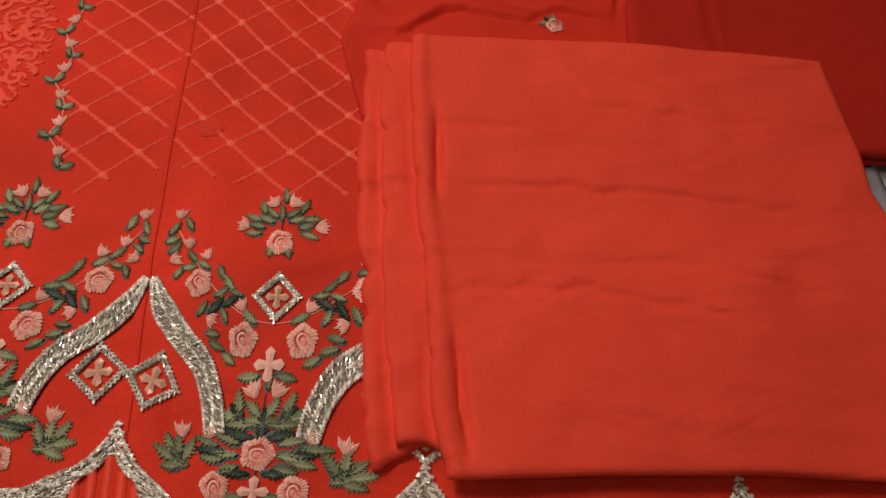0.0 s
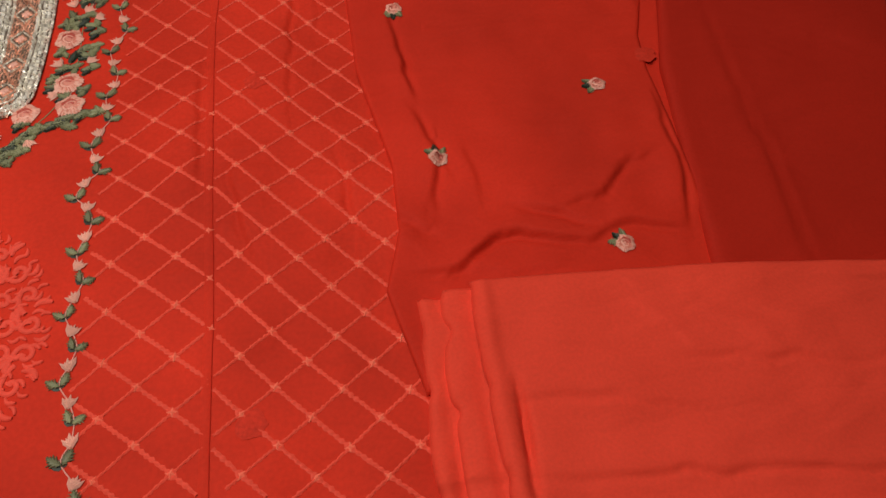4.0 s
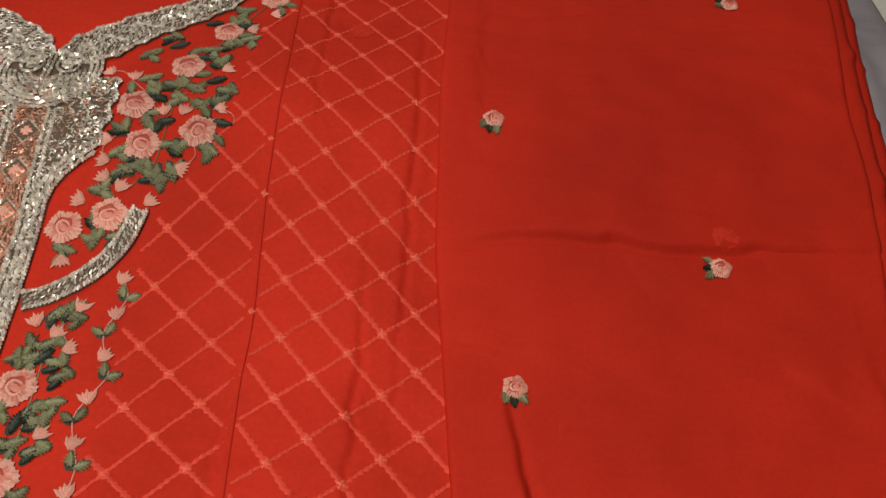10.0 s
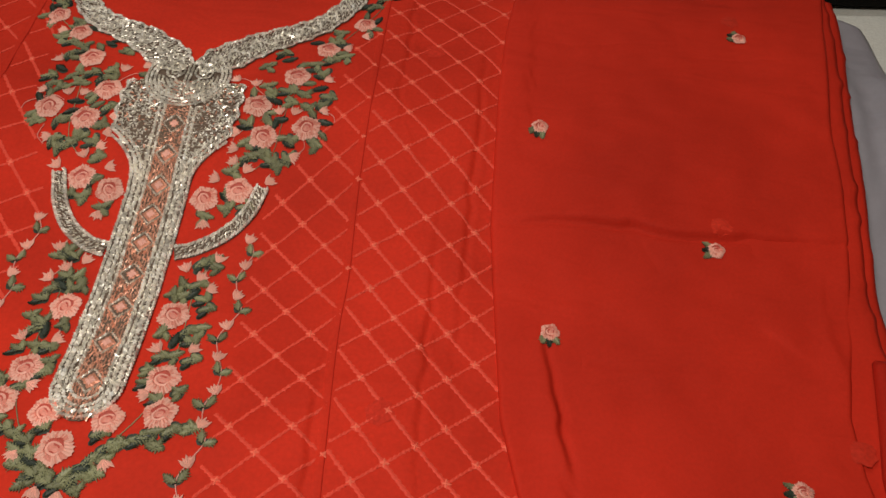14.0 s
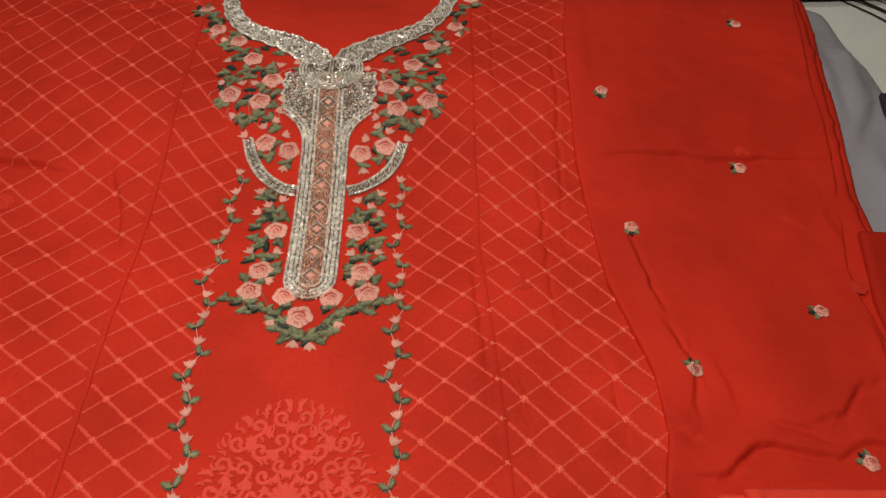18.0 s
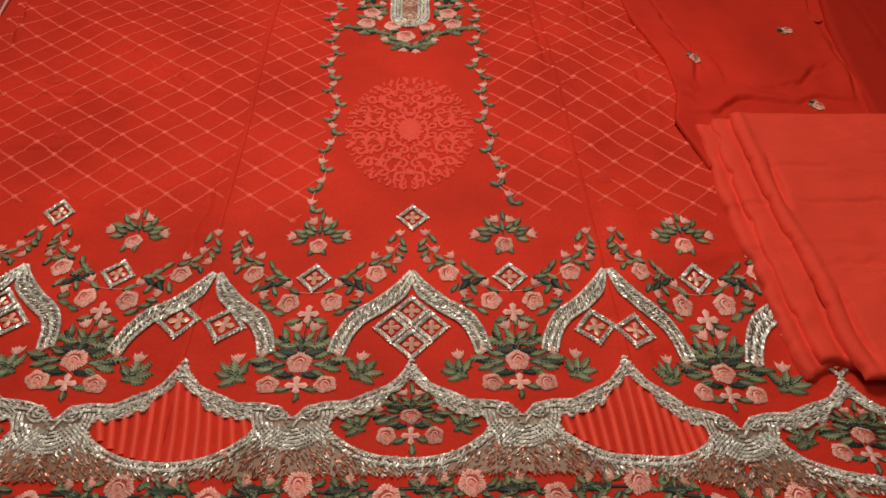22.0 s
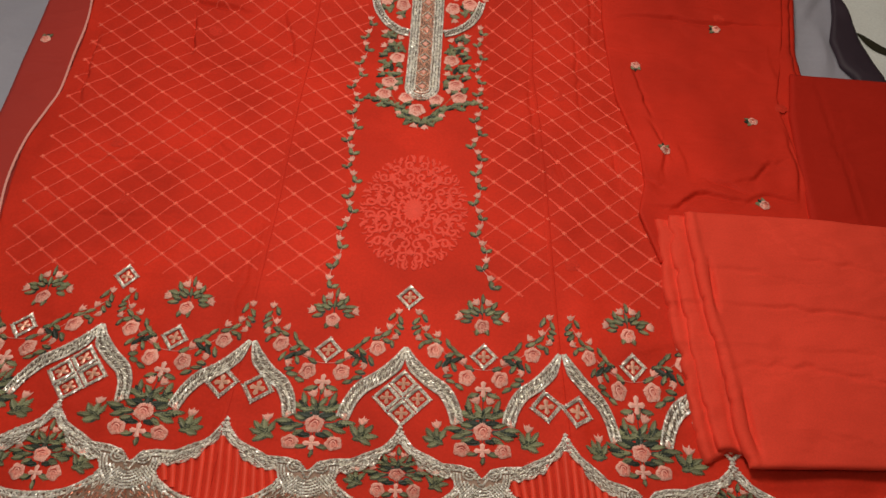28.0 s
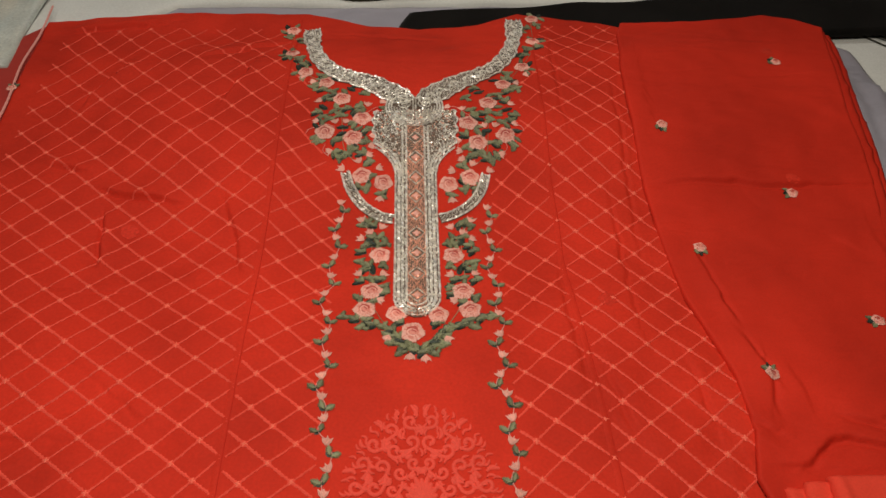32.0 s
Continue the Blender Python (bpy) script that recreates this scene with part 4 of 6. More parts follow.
def diamond(parent, x, y, r=0.0115, turn=0.0, name="zari_diamond"):
    """A bullion diamond outline with a four-petalled blossom inside."""
    holder = None
    pts = [(r * math.cos(math.radians(turn + 90 * i)), 1.0 * r * math.sin(math.radians(turn + 90 * i))) for i in range(5)]
    verts, faces = [], []
    spots = []
    for i in range(4):
        p, q = np.array(pts[i]), np.array(pts[i + 1])
        for k in np.linspace(0, 1, 9)[:-1]:
            c = p + (q - p) * k
            a = math.atan2(*(q - p)[::-1])
            spots.append((x + c[0], y + c[1], a + 0.6, 0.0026, 0.0014, 0.0016))
            spots.append((x + c[0] * 0.83, y + c[1] * 0.83, a - 0.5, 0.0024, 0.0013, 0.0014))
    k = 0.72
    for i in range(4):
        p, q = pts[i], pts[i + 1]
        b = len(verts)
        verts += [(p[0] * 1.06, p[1] * 1.06, 0.0002), (q[0] * 1.06, q[1] * 1.06, 0.0002), (q[0] * k, q[1] * k, 0.0006), (p[0] * k, p[1] * k, 0.0006)]
        faces.append((b, b + 1, b + 2, b + 3))
    holder = mesh_object(name, laid(verts, x, y, 0, z_shirt, lift=0.0004), faces, "zaribase", parent)
    chip_cloud(holder, spots, "zari")
    petals(holder, x, y, r * 0.52, "zaripink", turn)
    return holder


# ---- the stitched net of the dress ----
def in_net(x, y):
    """Where the stitched net lies: beside the vines and the neck, above the hem border."""
    if y < 0.004 + 0.010 * math.cos(2 * math.pi * x / 0.1435) + (0.012 if x < -0.2 else 0) or y > 0.672:
        return False
    a = abs(x + 0.004)
    if a < float(np.interp(y, (0.0, 0.05, 0.40, 0.43, 0.47, 0.50, 0.55, 0.60, 0.67), (0.084, 0.072, 0.070, 0.082, 0.103, 0.105, 0.112, 0.130, 0.148))):
        return False
    return -0.405 < x < 0.262


def stitched_line(parent, knots, inside, wide):
    """One slanting line of the net: a run of split stitches from knot to knot, where the net lies."""
    per = 14
    rng = random.Random(int(1e6 * abs(knots[0][0] + 3 * knots[0][1])) + 5)
    runs, run = [], []
    for a, b in zip(knots[:-1], knots[1:]):
        for i in range(per):
            x, y = a[0] + (b[0] - a[0]) * i / per, a[1] + (b[1] - a[1]) * i / per
            if inside(x, y) and in_net(x, y):
                run.append((x, y, i))
            elif run:
                runs.append(run)
                run = []
    runs.append(run)
    run = max(runs, key=len)
    if len(run) < 6:
        return
    P = np.array([(x, y) for x, y, i in run])
    T, N = normals2(P)
    verts, faces = [], []
    for (x, y, i), q in zip(run, N):
        near = abs((i / per + 0.5) % 1 - 0.5)
        w = wide * (0.00100 if i % 2 else 0.00058) * rng.uniform(0.8, 1.25) * (1.0 + 0.7 * max(0, 1 - near * 7))
        h = 0.0006 if i % 2 else 0.0002
        o = rng.uniform(-0.0002, 0.0002)
        for k, z in ((-1, 0), (0, h), (1, 0)):
            verts.append((x + q[0] * (k * w + o), y + q[1] * (k * w + o), z))
    for i in range(len(run) - 1):
        a = 3 * i
        faces += [(a, a + 3, a + 4, a + 1), (a + 1, a + 4, a + 5, a + 2)]
    V = np.array(verts)
    V[:, 2] += z_shirt(V[:, 0], V[:, 1]) + 0.0002
    mesh_object("stitched_line", V, faces, "thread", parent)


SEAM_R = [(0.129, 0.69), (0.127, 0.52), (0.126, 0.475), (0.125, 0.41), (0.1262, 0.36), (0.1252, 0.315), (0.1295, 0.2435), (0.1357, 0.13), (0.1382, 0.06), (0.140, 0.014), (0.143, -0.06), (0.148, -0.13), (0.153, -0.24)]
SEAM_L = [(-0.137, 0.69), (-0.139, 0.45), (-0.142, 0.25), (-0.143, 0.12), (-0.145, 0.04), (-0.147, -0.02), (-0.152, -0.12), (-0.158, -0.24)]


def seam_x(line, y):
    return float(np.interp(y, [p[1] for p in line[::-1]], [p[0] for p in line[::-1]]))


def drift(c, i, r):
    """A slowly bending run of the net: i counts columns, r rows."""
    return c[0] + c[1] * i + c[2] * r + c[3] * i * i + c[4] * i * r + c[5] * r * r + c[6] * r ** 3 + c[7] * r * r * i


def net_panel(cx, cy, cols, inside):
    """The crossing lines of one gore and the knots where they meet."""
    def knot_at(i, r):
        return drift(cx, i, r), drift(cy, i, r)

    span = range(cols[0], cols[1] + 1)
    for b in range(-26, 27):
        stitched_line(shirt, [knot_at(i, i / 2 - b) for i in span], inside, 1.0)
        stitched_line(shirt, [knot_at(i, b - i / 2) for i in span], inside, 1.3)
    verts, faces = [], []
    for i in span:
        for k in range(-16, 15):
            x, y = knot_at(i, k + 0.5 * (i % 2))
            if inside(x, y) and in_net(x, y):
                b = len(verts)
                t0 = RNG.uniform(0, 1)
                verts.append((x, y, 0.0012))
                for j in range(8):
                    t = t0 + 2 * math.pi * j / 8
                    r = (0.0029 if j % 2 else 0.0014) * RNG.uniform(0.75, 1.15)
                    verts.append((x + r * math.cos(t), y + r * math.sin(t), 0.0002))
                faces += [(b, b + 1 + j, b + 1 + (j + 1) % 8) for j in range(8)]
    V = np.array(verts)
    V[:, 2] += z_shirt(V[:, 0], V[:, 1]) + 0.0002
    tagged(mesh_object("net_knot", V, faces, "knot", shirt), kind="stuff")


net_panel((0.09233, 0.01618, -0.000196, 0.000193, -0.000251, 8.9e-05, 6.0e-07, -5.3e-06), (0.3331, 0.00114, 0.03025, -0.000305, -4.3e-05, 0.000276, 1.82e-05, -1.7e-05), (-4, 5),
          lambda x, y: 0.055 < x < seam_x(SEAM_R, y) - 0.001)
net_panel((0.1567, 0.0159, -0.001034, -4.5e-05, -4.8e-05, 5.6e-05, 1.1e-06, 9.2e-06), (0.3314, -0.00448, 0.0298, 9.5e-05, 0, 3.0e-05, 3.0e-06, 2.3e-05), (-4, 9),
          lambda x, y: seam_x(SEAM_R, y) + 0.001 < x < 0.262)
net_panel((-0.109, 0.0183, 0.0004, 0, 0, 0, 0, 0), (0.2456, -0.0025, 0.0290, 0, -0.0006, 0.00012, 1.8e-05, 0), (-4, 4),
          lambda x, y: seam_x(SEAM_L, y) + 0.001 < x < -0.055)
net_panel((-0.1936, 0.0174, 0.0004, 0, 0, 0, 0, 0), (0.260, 0.0020, 0.0292, 0, 0, 0.00015, 1.8e-05, 0), (-14, 6),
          lambda x, y: -0.405 < x < seam_x(SEAM_L, y) - 0.001)

# seams between the gores
for pts in (SEAM_R, SEAM_L):
    cord(shirt, pts, 0.0006, "seam", "seam", height=0.0002, bent=False, n=16)
    cord(shirt, [(x - 0.0024, y) for x, y in pts], 0.0050, "shirt", "seam_fold", height=0.0004, bent=False, n=16)

# pale cord along the dress edge
cord(shirt, [(x - 0.001 + 0.002 * math.sin(40 * y), y) for x, y in SHIRT_LEFT if y > -0.1], 0.0026, "cord", "edge_cord", zfun=lambda X, Y: 0.001 + 0 * X, bent=False, twist=0.12, n=20)

# ---- the vines beside the middle panel ----
VINE_R = ((0.0612, 0.3815), (0.0622, 0.3628), (0.0617, 0.3415), (0.0603, 0.3206), (0.0605, 0.2996), (0.0642, 0.2787), (0.0625, 0.258), (0.0613, 0.2364), (0.0618, 0.216), (0.0585, 0.198),
          (0.0622, 0.181), (0.0641, 0.161), (0.0626, 0.1427), (0.0630, 0.1231), (0.0644, 0.1038), (0.0658, 0.0846), (0.0688, 0.0646), (0.0727, 0.0445), (0.0770, 0.0242))
VINE_L = ((-0.0745, 0.3885), (-0.0745, 0.3675), (-0.077, 0.348), (-0.077, 0.3258), (-0.0785, 0.304), (-0.082, 0.2837), (-0.079, 0.2615), (-0.0765, 0.2414), (-0.0762, 0.2188), (-0.078, 0.200),
          (-0.0765, 0.182), (-0.0738, 0.1642), (-0.070, 0.1456), (-0.0682, 0.1251), (-0.0698, 0.1067), (-0.0705, 0.0862), (-0.0757, 0.0635), (-0.0745, 0.041), (-0.0805, 0.0186))
for side, row in ((1, VINE_R), (-1, VINE_L)):
    line = [(x, y, i) for i, (x, y) in enumerate(row)]
    pts = []
    for x, y, i in line:
        pts += [(x, y), (x + (-0.0035 if i % 2 else 0.004), y - 0.0095)]
    vine = cord(shirt, pts, 0.0007, "cord", "vine", n=6, bent=False)
    for x, y, i in line:
        bud(vine, x, y, 90 + (18 if i % 2 else -14) + RNG.uniform(-12, 12), 0.0078, bent=False)
        two_leaf(vine, x + (-0.0026 if i % 2 else 0.0028), y - 0.0112, 90 + (24 if i % 2 else -26) + RNG.uniform(-10, 10), 0.0084 * RNG.uniform(0.92, 1.1), bent=False)


# ---- repeated hem motifs ----
def spray(x0, y0, s=1.0):
    """A small upright spray: a rose under a fan of leaves with four buds."""
    p = cord(shirt, [(x0, y0 + 0.004), (x0 + 0.0005, y0 + 0.020)], 0.0008, "leafdark", "flower_spray")
    rose(p, x0, y0 - 0.001, 0.0082 * s, RNG.uniform(0, 1))
    for dx, dy, a in ((0.001, 0.0275, 90), (0.0, 0.016, 90)):
        leaf(p, x0 + dx, y0 + dy, a, 0.0105, 0.0048)
    for m in (-1, 1):
        for dx, dy, a, l in ((0.0115, 0.0200, 65, 0.010), (0.0055, 0.0160, 40, 0.009), (0.0085, 0.0125, 22, 0.011), (0.0160, 0.0130, 8, 0.011), (0.0135, 0.0085, 12, 0.010), (0.0155, 0.0035, -8, 0.0105), (0.0045, -0.0062, -70, 0.0085)):
            leaf(p, x0 + m * dx, y0 + dy, a if m > 0 else 180 - a, l, 0.0062)
        bud(p, x0 + m * 0.0058, y0 + 0.0232, 90 - 38 * m, 0.0085)
        bud(p, x0 + m * 0.0215, y0 + 0.0085, 90 - 78 * m, 0.0085)
    return p


def garland(x0, y0):
    """A hanging garland between two arch peaks: three roses, a cross blossom, leaves and buds."""
    p = cord(shirt, [(x0 + 0.062 * k, y0 + 0.032 * k * k * 1.4 - 0.012) for k in (-1, -0.8, -0.6, -0.4, -0.2, 0, 0.2, 0.4, 0.6, 0.8, 1)], 0.0006, "cord", "garland")
    petals(p, x0, y0 - 0.030, 0.0078, "pink", 90)
    for m in (-1, 1):
        for dx, dy, r in ((0.0450, 0.0045, 0.0088), (0.0152, -0.0200, 0.0090)):
            rose(p, x0 + m * dx, y0 + dy, r, RNG.uniform(0, 2))
        for dx, dy, a in ((0.0620, 0.0420, 95), (0.0545, 0.0260, 80), (0.0430, 0.0205, 55), (0.0610, 0.0165, 150), (0.0180, -0.0045, 60), (0.0345, -0.0130, 200)):
            bud(p, x0 + m * dx, y0 + dy, a if m > 0 else 180 - a, 0.0072)
        for dx, dy, a, l in ((0.0560, 0.0370, 60, 0.010), (0.0640, 0.0335, 120, 0.010), (0.0640, 0.0270, 150, 0.009), (0.0520, 0.0190, 35, 0.011), (0.0620, 0.0220, 140, 0.009), (0.0440, 0.0145, 20, 0.010),
                             (0.0525, 0.0125, 165, 0.009), (0.0580, 0.0095, 110, 0.008), (0.0330, 0.0120, 55, 0.010), (0.0275, 0.0060, 40, 0.011), (0.0310, 0.0005, 150, 0.010), (0.0225, 0.0010, 10, 0.010), (0.0405, -0.0080, 120, 0.010),
                             (0.0130, -0.0100, 30, 0.010), (0.0270, -0.0100, 60, 0.009), (0.0320, -0.0190, 170, 0.009), (0.0290, -0.0240, 190, 0.010), (0.0210, -0.0290, 205, 0.010), (0.0095, -0.0355, -12, 0.012)):
            leaf(p, x0 + m * dx, y0 + dy, a if m > 0 else 180 - a, l, 0.0060)
        for dx, dy, a in ((0.0330, -0.0060, 130), (0.0250, -0.0035, 150)):
            leaf(p, x0 + m * dx, y0 + dy, a if m > 0 else 180 - a, 0.013, 0.0065, dark=True)
    return p


def bouquet(x0, y0, s=1.0):
    """A wide bouquet between the arches: three roses and a cross blossom in a fan of serrated leaves."""
    p = cord(shirt, [(x0, y0 + 0.026 * s), (x0, y0 + 0.008 * s), (x0, y0 - 0.012 * s)], 0.0009, "leafdark", "bouquet")
    rose(p, x0, y0, 0.0094 * s)
    # broad dark leaves behind, standing in for shade between the bouquet's leaves
    for dx, dy, a in ((0.010, 0.008, 10), (-0.010, 0.008, 170), (0.022, -0.001, -5), (-0.022, -0.001, 185), (0.0, 0.012, 90)):
        leaf(p, x0 + dx * s, y0 + dy * s, a, 0.016 * s, 0.0080 * s, dark=True)
    petals(p, x0, y0 - 0.0175 * s, 0.0074 * s, "pink", 90)
    leaf(p, x0 + 0.001, y0 + 0.033 * s, 90, 0.012 * s, 0.0052)
    leaf(p, x0 + 0.0005, y0 - 0.0285 * s, -90, 0.009 * s, 0.0052)
    for m in (-1, 1):
        rose(p, x0 + m * 0.0180 * s, y0 - 0.0172 * s, 0.0085 * s)
        for dx, dy, a in ((0.0060, 0.0275, 62), (0.0240, 0.0080, 12), (0.0400, 0.0040, 80)):
            bud(p, x0 + m * dx * s, y0 + dy * s, a if m > 0 else 180 - a, 0.0085 * s)
        for dx, dy, a, l in ((0.0045, 0.0200, 50, 0.011), (0.0125, 0.0220, 75, 0.013), (0.0185, 0.0160, 5, 0.014), (0.0100, 0.0130, 0, 0.014), (0.0030, 0.0140, 30, 0.009), (0.0145, 0.0055, 15, 0.012), (0.0265, 0.0020, 0, 0.015), (0.0155, -0.0015, -5, 0.013),
                             (0.0215, -0.0050, -10, 0.012), (0.0130, -0.0080, -20, 0.010), (0.0400, -0.0030, 85, 0.013), (0.0345, -0.0045, 120, 0.012), (0.0455, -0.0040, 45, 0.012), (0.0470, -0.0090, 10, 0.012), (0.0380, -0.0110, 190, 0.011), (0.0430, -0.0135, -20, 0.011), (0.0095, -0.0210, -10, 0.010)):
            leaf(p, x0 + m * dx * s, y0 + dy * s, a if m > 0 else 180 - a, l * s * 1.06, 0.0074 * s)
        for dx, dy, a in ((0.009, -0.0095, 0), (0.0400, -0.0080, 30), (0.0120, 0.0170, 40)):
            leaf(p, x0 + m * dx * s, y0 + dy * s, a if m > 0 else 180 - a, 0.013 * s, 0.0066 * s, dark=True)
    return p


PER = 0.1435
for k in (-3, -2, -1, 0, 1):
    xs = (k + 0.5) * PER
    spray(xs - 0.002, -0.0255)
    garland(xs, -0.0570)
    diamond(shirt, xs, -0.0565, 0.0118)
    bouquet(xs, -0.1250)


# ---- arches of bullion ----
def arch(x0, split):
    """An ogee arch of bullion; over a seam its two halves stand a little apart."""
    gap = 0.0018 if split else 0.0
    for m in (-1, 1):
        pts = [(x0 + m * (gap + 0.0005), -0.0525), (x0 + m * (gap + 0.0085), -0.0680), (x0 + m * 0.0230, -0.0810), (x0 + m * 0.0365, -0.0905), (x0 + m * 0.0450, -0.1040), (x0 + m * 0.0495, -0.1190)]
        zari_band(shirt, pts, [0.0045, 0.0125, 0.0125, 0.0125, 0.0120, 0.0115], name="zari_arch", mid=True)


for k in (-2, -1, 0, 1, 2):
    arch(k * PER, k % 2 != 0)
for k in (-2, 0, 2):
    x0 = k * PER
    diamond(shirt, x0, 0.0, 0.0120)
    for dx, dy in ((0, 0.0135), (0, -0.0135), (0.0138, 0), (-0.0138, 0)):
        diamond(shirt, x0 + dx, -0.0985 + dy, 0.0118)
for k in (-1, 1):
    x0 = k * PER
    diamond(shirt, x0 - 0.0155, -0.1005 if k > 0 else -0.0920, 0.0140, 6)
    diamond(shirt, x0 + (0.0120 if k > 0 else 0.0165), -0.1030 if k > 0 else -0.0955, 0.0140, -8)

ARCH_D = (0.0, 0.004, 0.012, 0.027, 0.038, 0.053, 0.064, 0.0718)
ARCH_Y = (-0.122, -0.132, -0.142, -0.151, -0.159, -0.160, -0.164, -0.176)
HOLE_D = (0.0, 0.008, 0.014, 0.020, 0.028, 0.036, 0.046, 0.0495)
HOLE_T = (-0.139, -0.147, -0.152, -0.164, -0.168, -0.173, -0.174, -0.182)
HOLE_B = (-0.2025, -0.202, -0.2015, -0.2005, -0.198, -0.194, -0.187, -0.182)


def hole_top(a):
    """Upper edge of an opening, lobed like leaf tips."""
    return float(np.interp(a, HOLE_D, HOLE_T)) - 0.0034 * abs(math.sin(math.pi * a / 0.0118)) * float(ss(a, 0.004, 0.012)) * float(ss(-a, -0.048, -0.038))


def lower_zari(k):
    """One period of the lower bullion border: solid scrolls between openings."""
    x0 = k * PER
    verts, faces, spots, rust = [], [], [], []
    rng = np.random.RandomState(40 + k)
    cols = 72
    for i in range(cols + 1):
        dx = -PER / 2 + PER * i / cols
        a = abs(dx)
        t = np.interp(a, ARCH_D, ARCH_Y)
        hole = a < 0.0495
        h1, h2 = (hole_top(a), np.interp(a, HOLE_D, HOLE_B)) if hole else (-0.184, -0.184)
        for y in (t, max(h1, t - 0.5) if hole else -0.184, h2, -0.2105 - 0.0012 * (i % 3)):
            verts.append((x0 + dx, y, 0.0003))
    for i in range(cols):
        for j in (0, 2):
            faces.append((4 * i + j, 4 * i + j + 1, 4 * i + 5 + j, 4 * i + 4 + j))
    ob = mesh_object("zari_border", laid(verts, 0, 0, 0, z_shirt, lift=0.0003), faces, "zarihem", shirt)
    def inside(px, py, rim=0.0005):
        a = abs(px)
        if a > PER / 2 or py > np.interp(a, ARCH_D, ARCH_Y) - rim or py < -0.2130:
            return False
        return not (a < 0.0495 and np.interp(a, HOLE_D, HOLE_B) < py < hole_top(a))

    cv, yv = PER / 2 - 0.0098, -0.1705
    ropes = []
    y = -0.2125
    while y < -0.12:
        x = -PER / 2
        while x < PER / 2:
            px, py = x + rng.uniform(-0.0008, 0.0008), y + rng.uniform(-0.0006, 0.0006)
            if inside(px, py) and (py > -0.166 or math.hypot((PER / 2 - abs(px)) / 0.0245, (py + 0.172) / 0.0240) > 1):
                sgn = 1 if px > 0 else -1
                low = float(ss(-py, 0.188, 0.200)) * float(ss(abs(px), 0.016, 0.040)) + 0.7 * float(ss(-py, 0.204, 0.211))
                row = (x0 + px, py, (-0.55 * sgn if py > -0.172 else 0.9 * sgn) + rng.uniform(-0.5, 0.5), rng.uniform(0.0019, 0.0031), rng.uniform(0.0008, 0.0012), rng.uniform(0.0008, 0.0017))
                if rng.rand() < 0.8 * low:
                    if rng.rand() < 0.6:
                        rust.append(row)
                else:
                    spots.append(row)
            x += 0.0022
        y += 0.0017
    for m in (-1, 1):
        # ropes along the upper edge, the foot of the opening and its lobed top
        for off in (0.0006, 0.0062):
            for d in np.linspace(0.001, 0.0705, 46):
                py = np.interp(d, ARCH_D, ARCH_Y) - off
                if inside(d, py, 0):
                    ropes.append((x0 + m * d, py, m * -0.6 + 0.45, 0.0028, 0.0016, 0.0020))
        for off in (0.0006, 0.0048):
            for d in np.linspace(0, 0.049, 34):
                ropes.append((x0 + m * d, np.interp(d, HOLE_D, HOLE_B) - off, m * 0.25 * d / 0.05 + 0.45, 0.0028, 0.0016, 0.0020))
        for d in np.linspace(0.004, 0.047, 40):
            ropes.append((x0 + m * d, hole_top(d) + 0.0006, m * -0.5 + 0.5 * math.sin(d * 530), 0.0026, 0.0014, 0.0019))
        # half a heart of beads: rows that run round its foot, and a volute above them
        for r in (0.0238, 0.0213, 0.0188, 0.0163, 0.0138, 0.0113):
            for q in np.arange(-0.12, math.pi / 2, 0.0022 / r):
                px, py = PER / 2 - r * math.cos(q), -0.1725 - 0.97 * r * math.sin(q)
                if px <= PER / 2 and inside(px, py, 0) and math.hypot(px - cv, py - yv) > 0.0088:
                    ropes.append((x0 + m * px, py, m * (math.pi / 2 + q) * -1 + 0.3, 0.0024, 0.0017, 0.0022))
        q = 1.5
        while q < 16.5:
            r = 0.0005 * q
            px, py = cv - r * math.cos(q), yv + r * math.sin(q)
            if px <= PER / 2 and inside(px, py, 0):
                ropes.append((x0 + m * px, py, m * (math.pi / 2 - q) + 0.3, 0.0023, 0.0016, 0.0021))
            q += 0.0021 / r
    chip_cloud(ob, ropes, "zaripale", "rope_edge", lift=0.0015)
    chip_cloud(ob, spots, "zaripale")
    chip_cloud(ob, rust, "zarired", "rust_beading")
    return ob


for k in (-2, -1, 0, 1, 2, 3):
    lower_zari(k)
    if k % 2 == 0:
        bouquet(k * PER, -0.1735, 0.82)
    else:
        for j in range(-6, 7):
            x = k * PER + 0.0072 * j
            a = abs(0.0072 * j)
            t, b = np.interp(a, HOLE_D, HOLE_T), np.interp(a, HOLE_D, HOLE_B)
            if t - b > 0.008:
                cord(shirt, [(x - 0.0012, t - 0.001), (x + 0.0006, (t + b) / 2), (x + 0.0022, b + 0.001)], 0.0046, "tuck", "pintuck", height=0.0016, n=4)


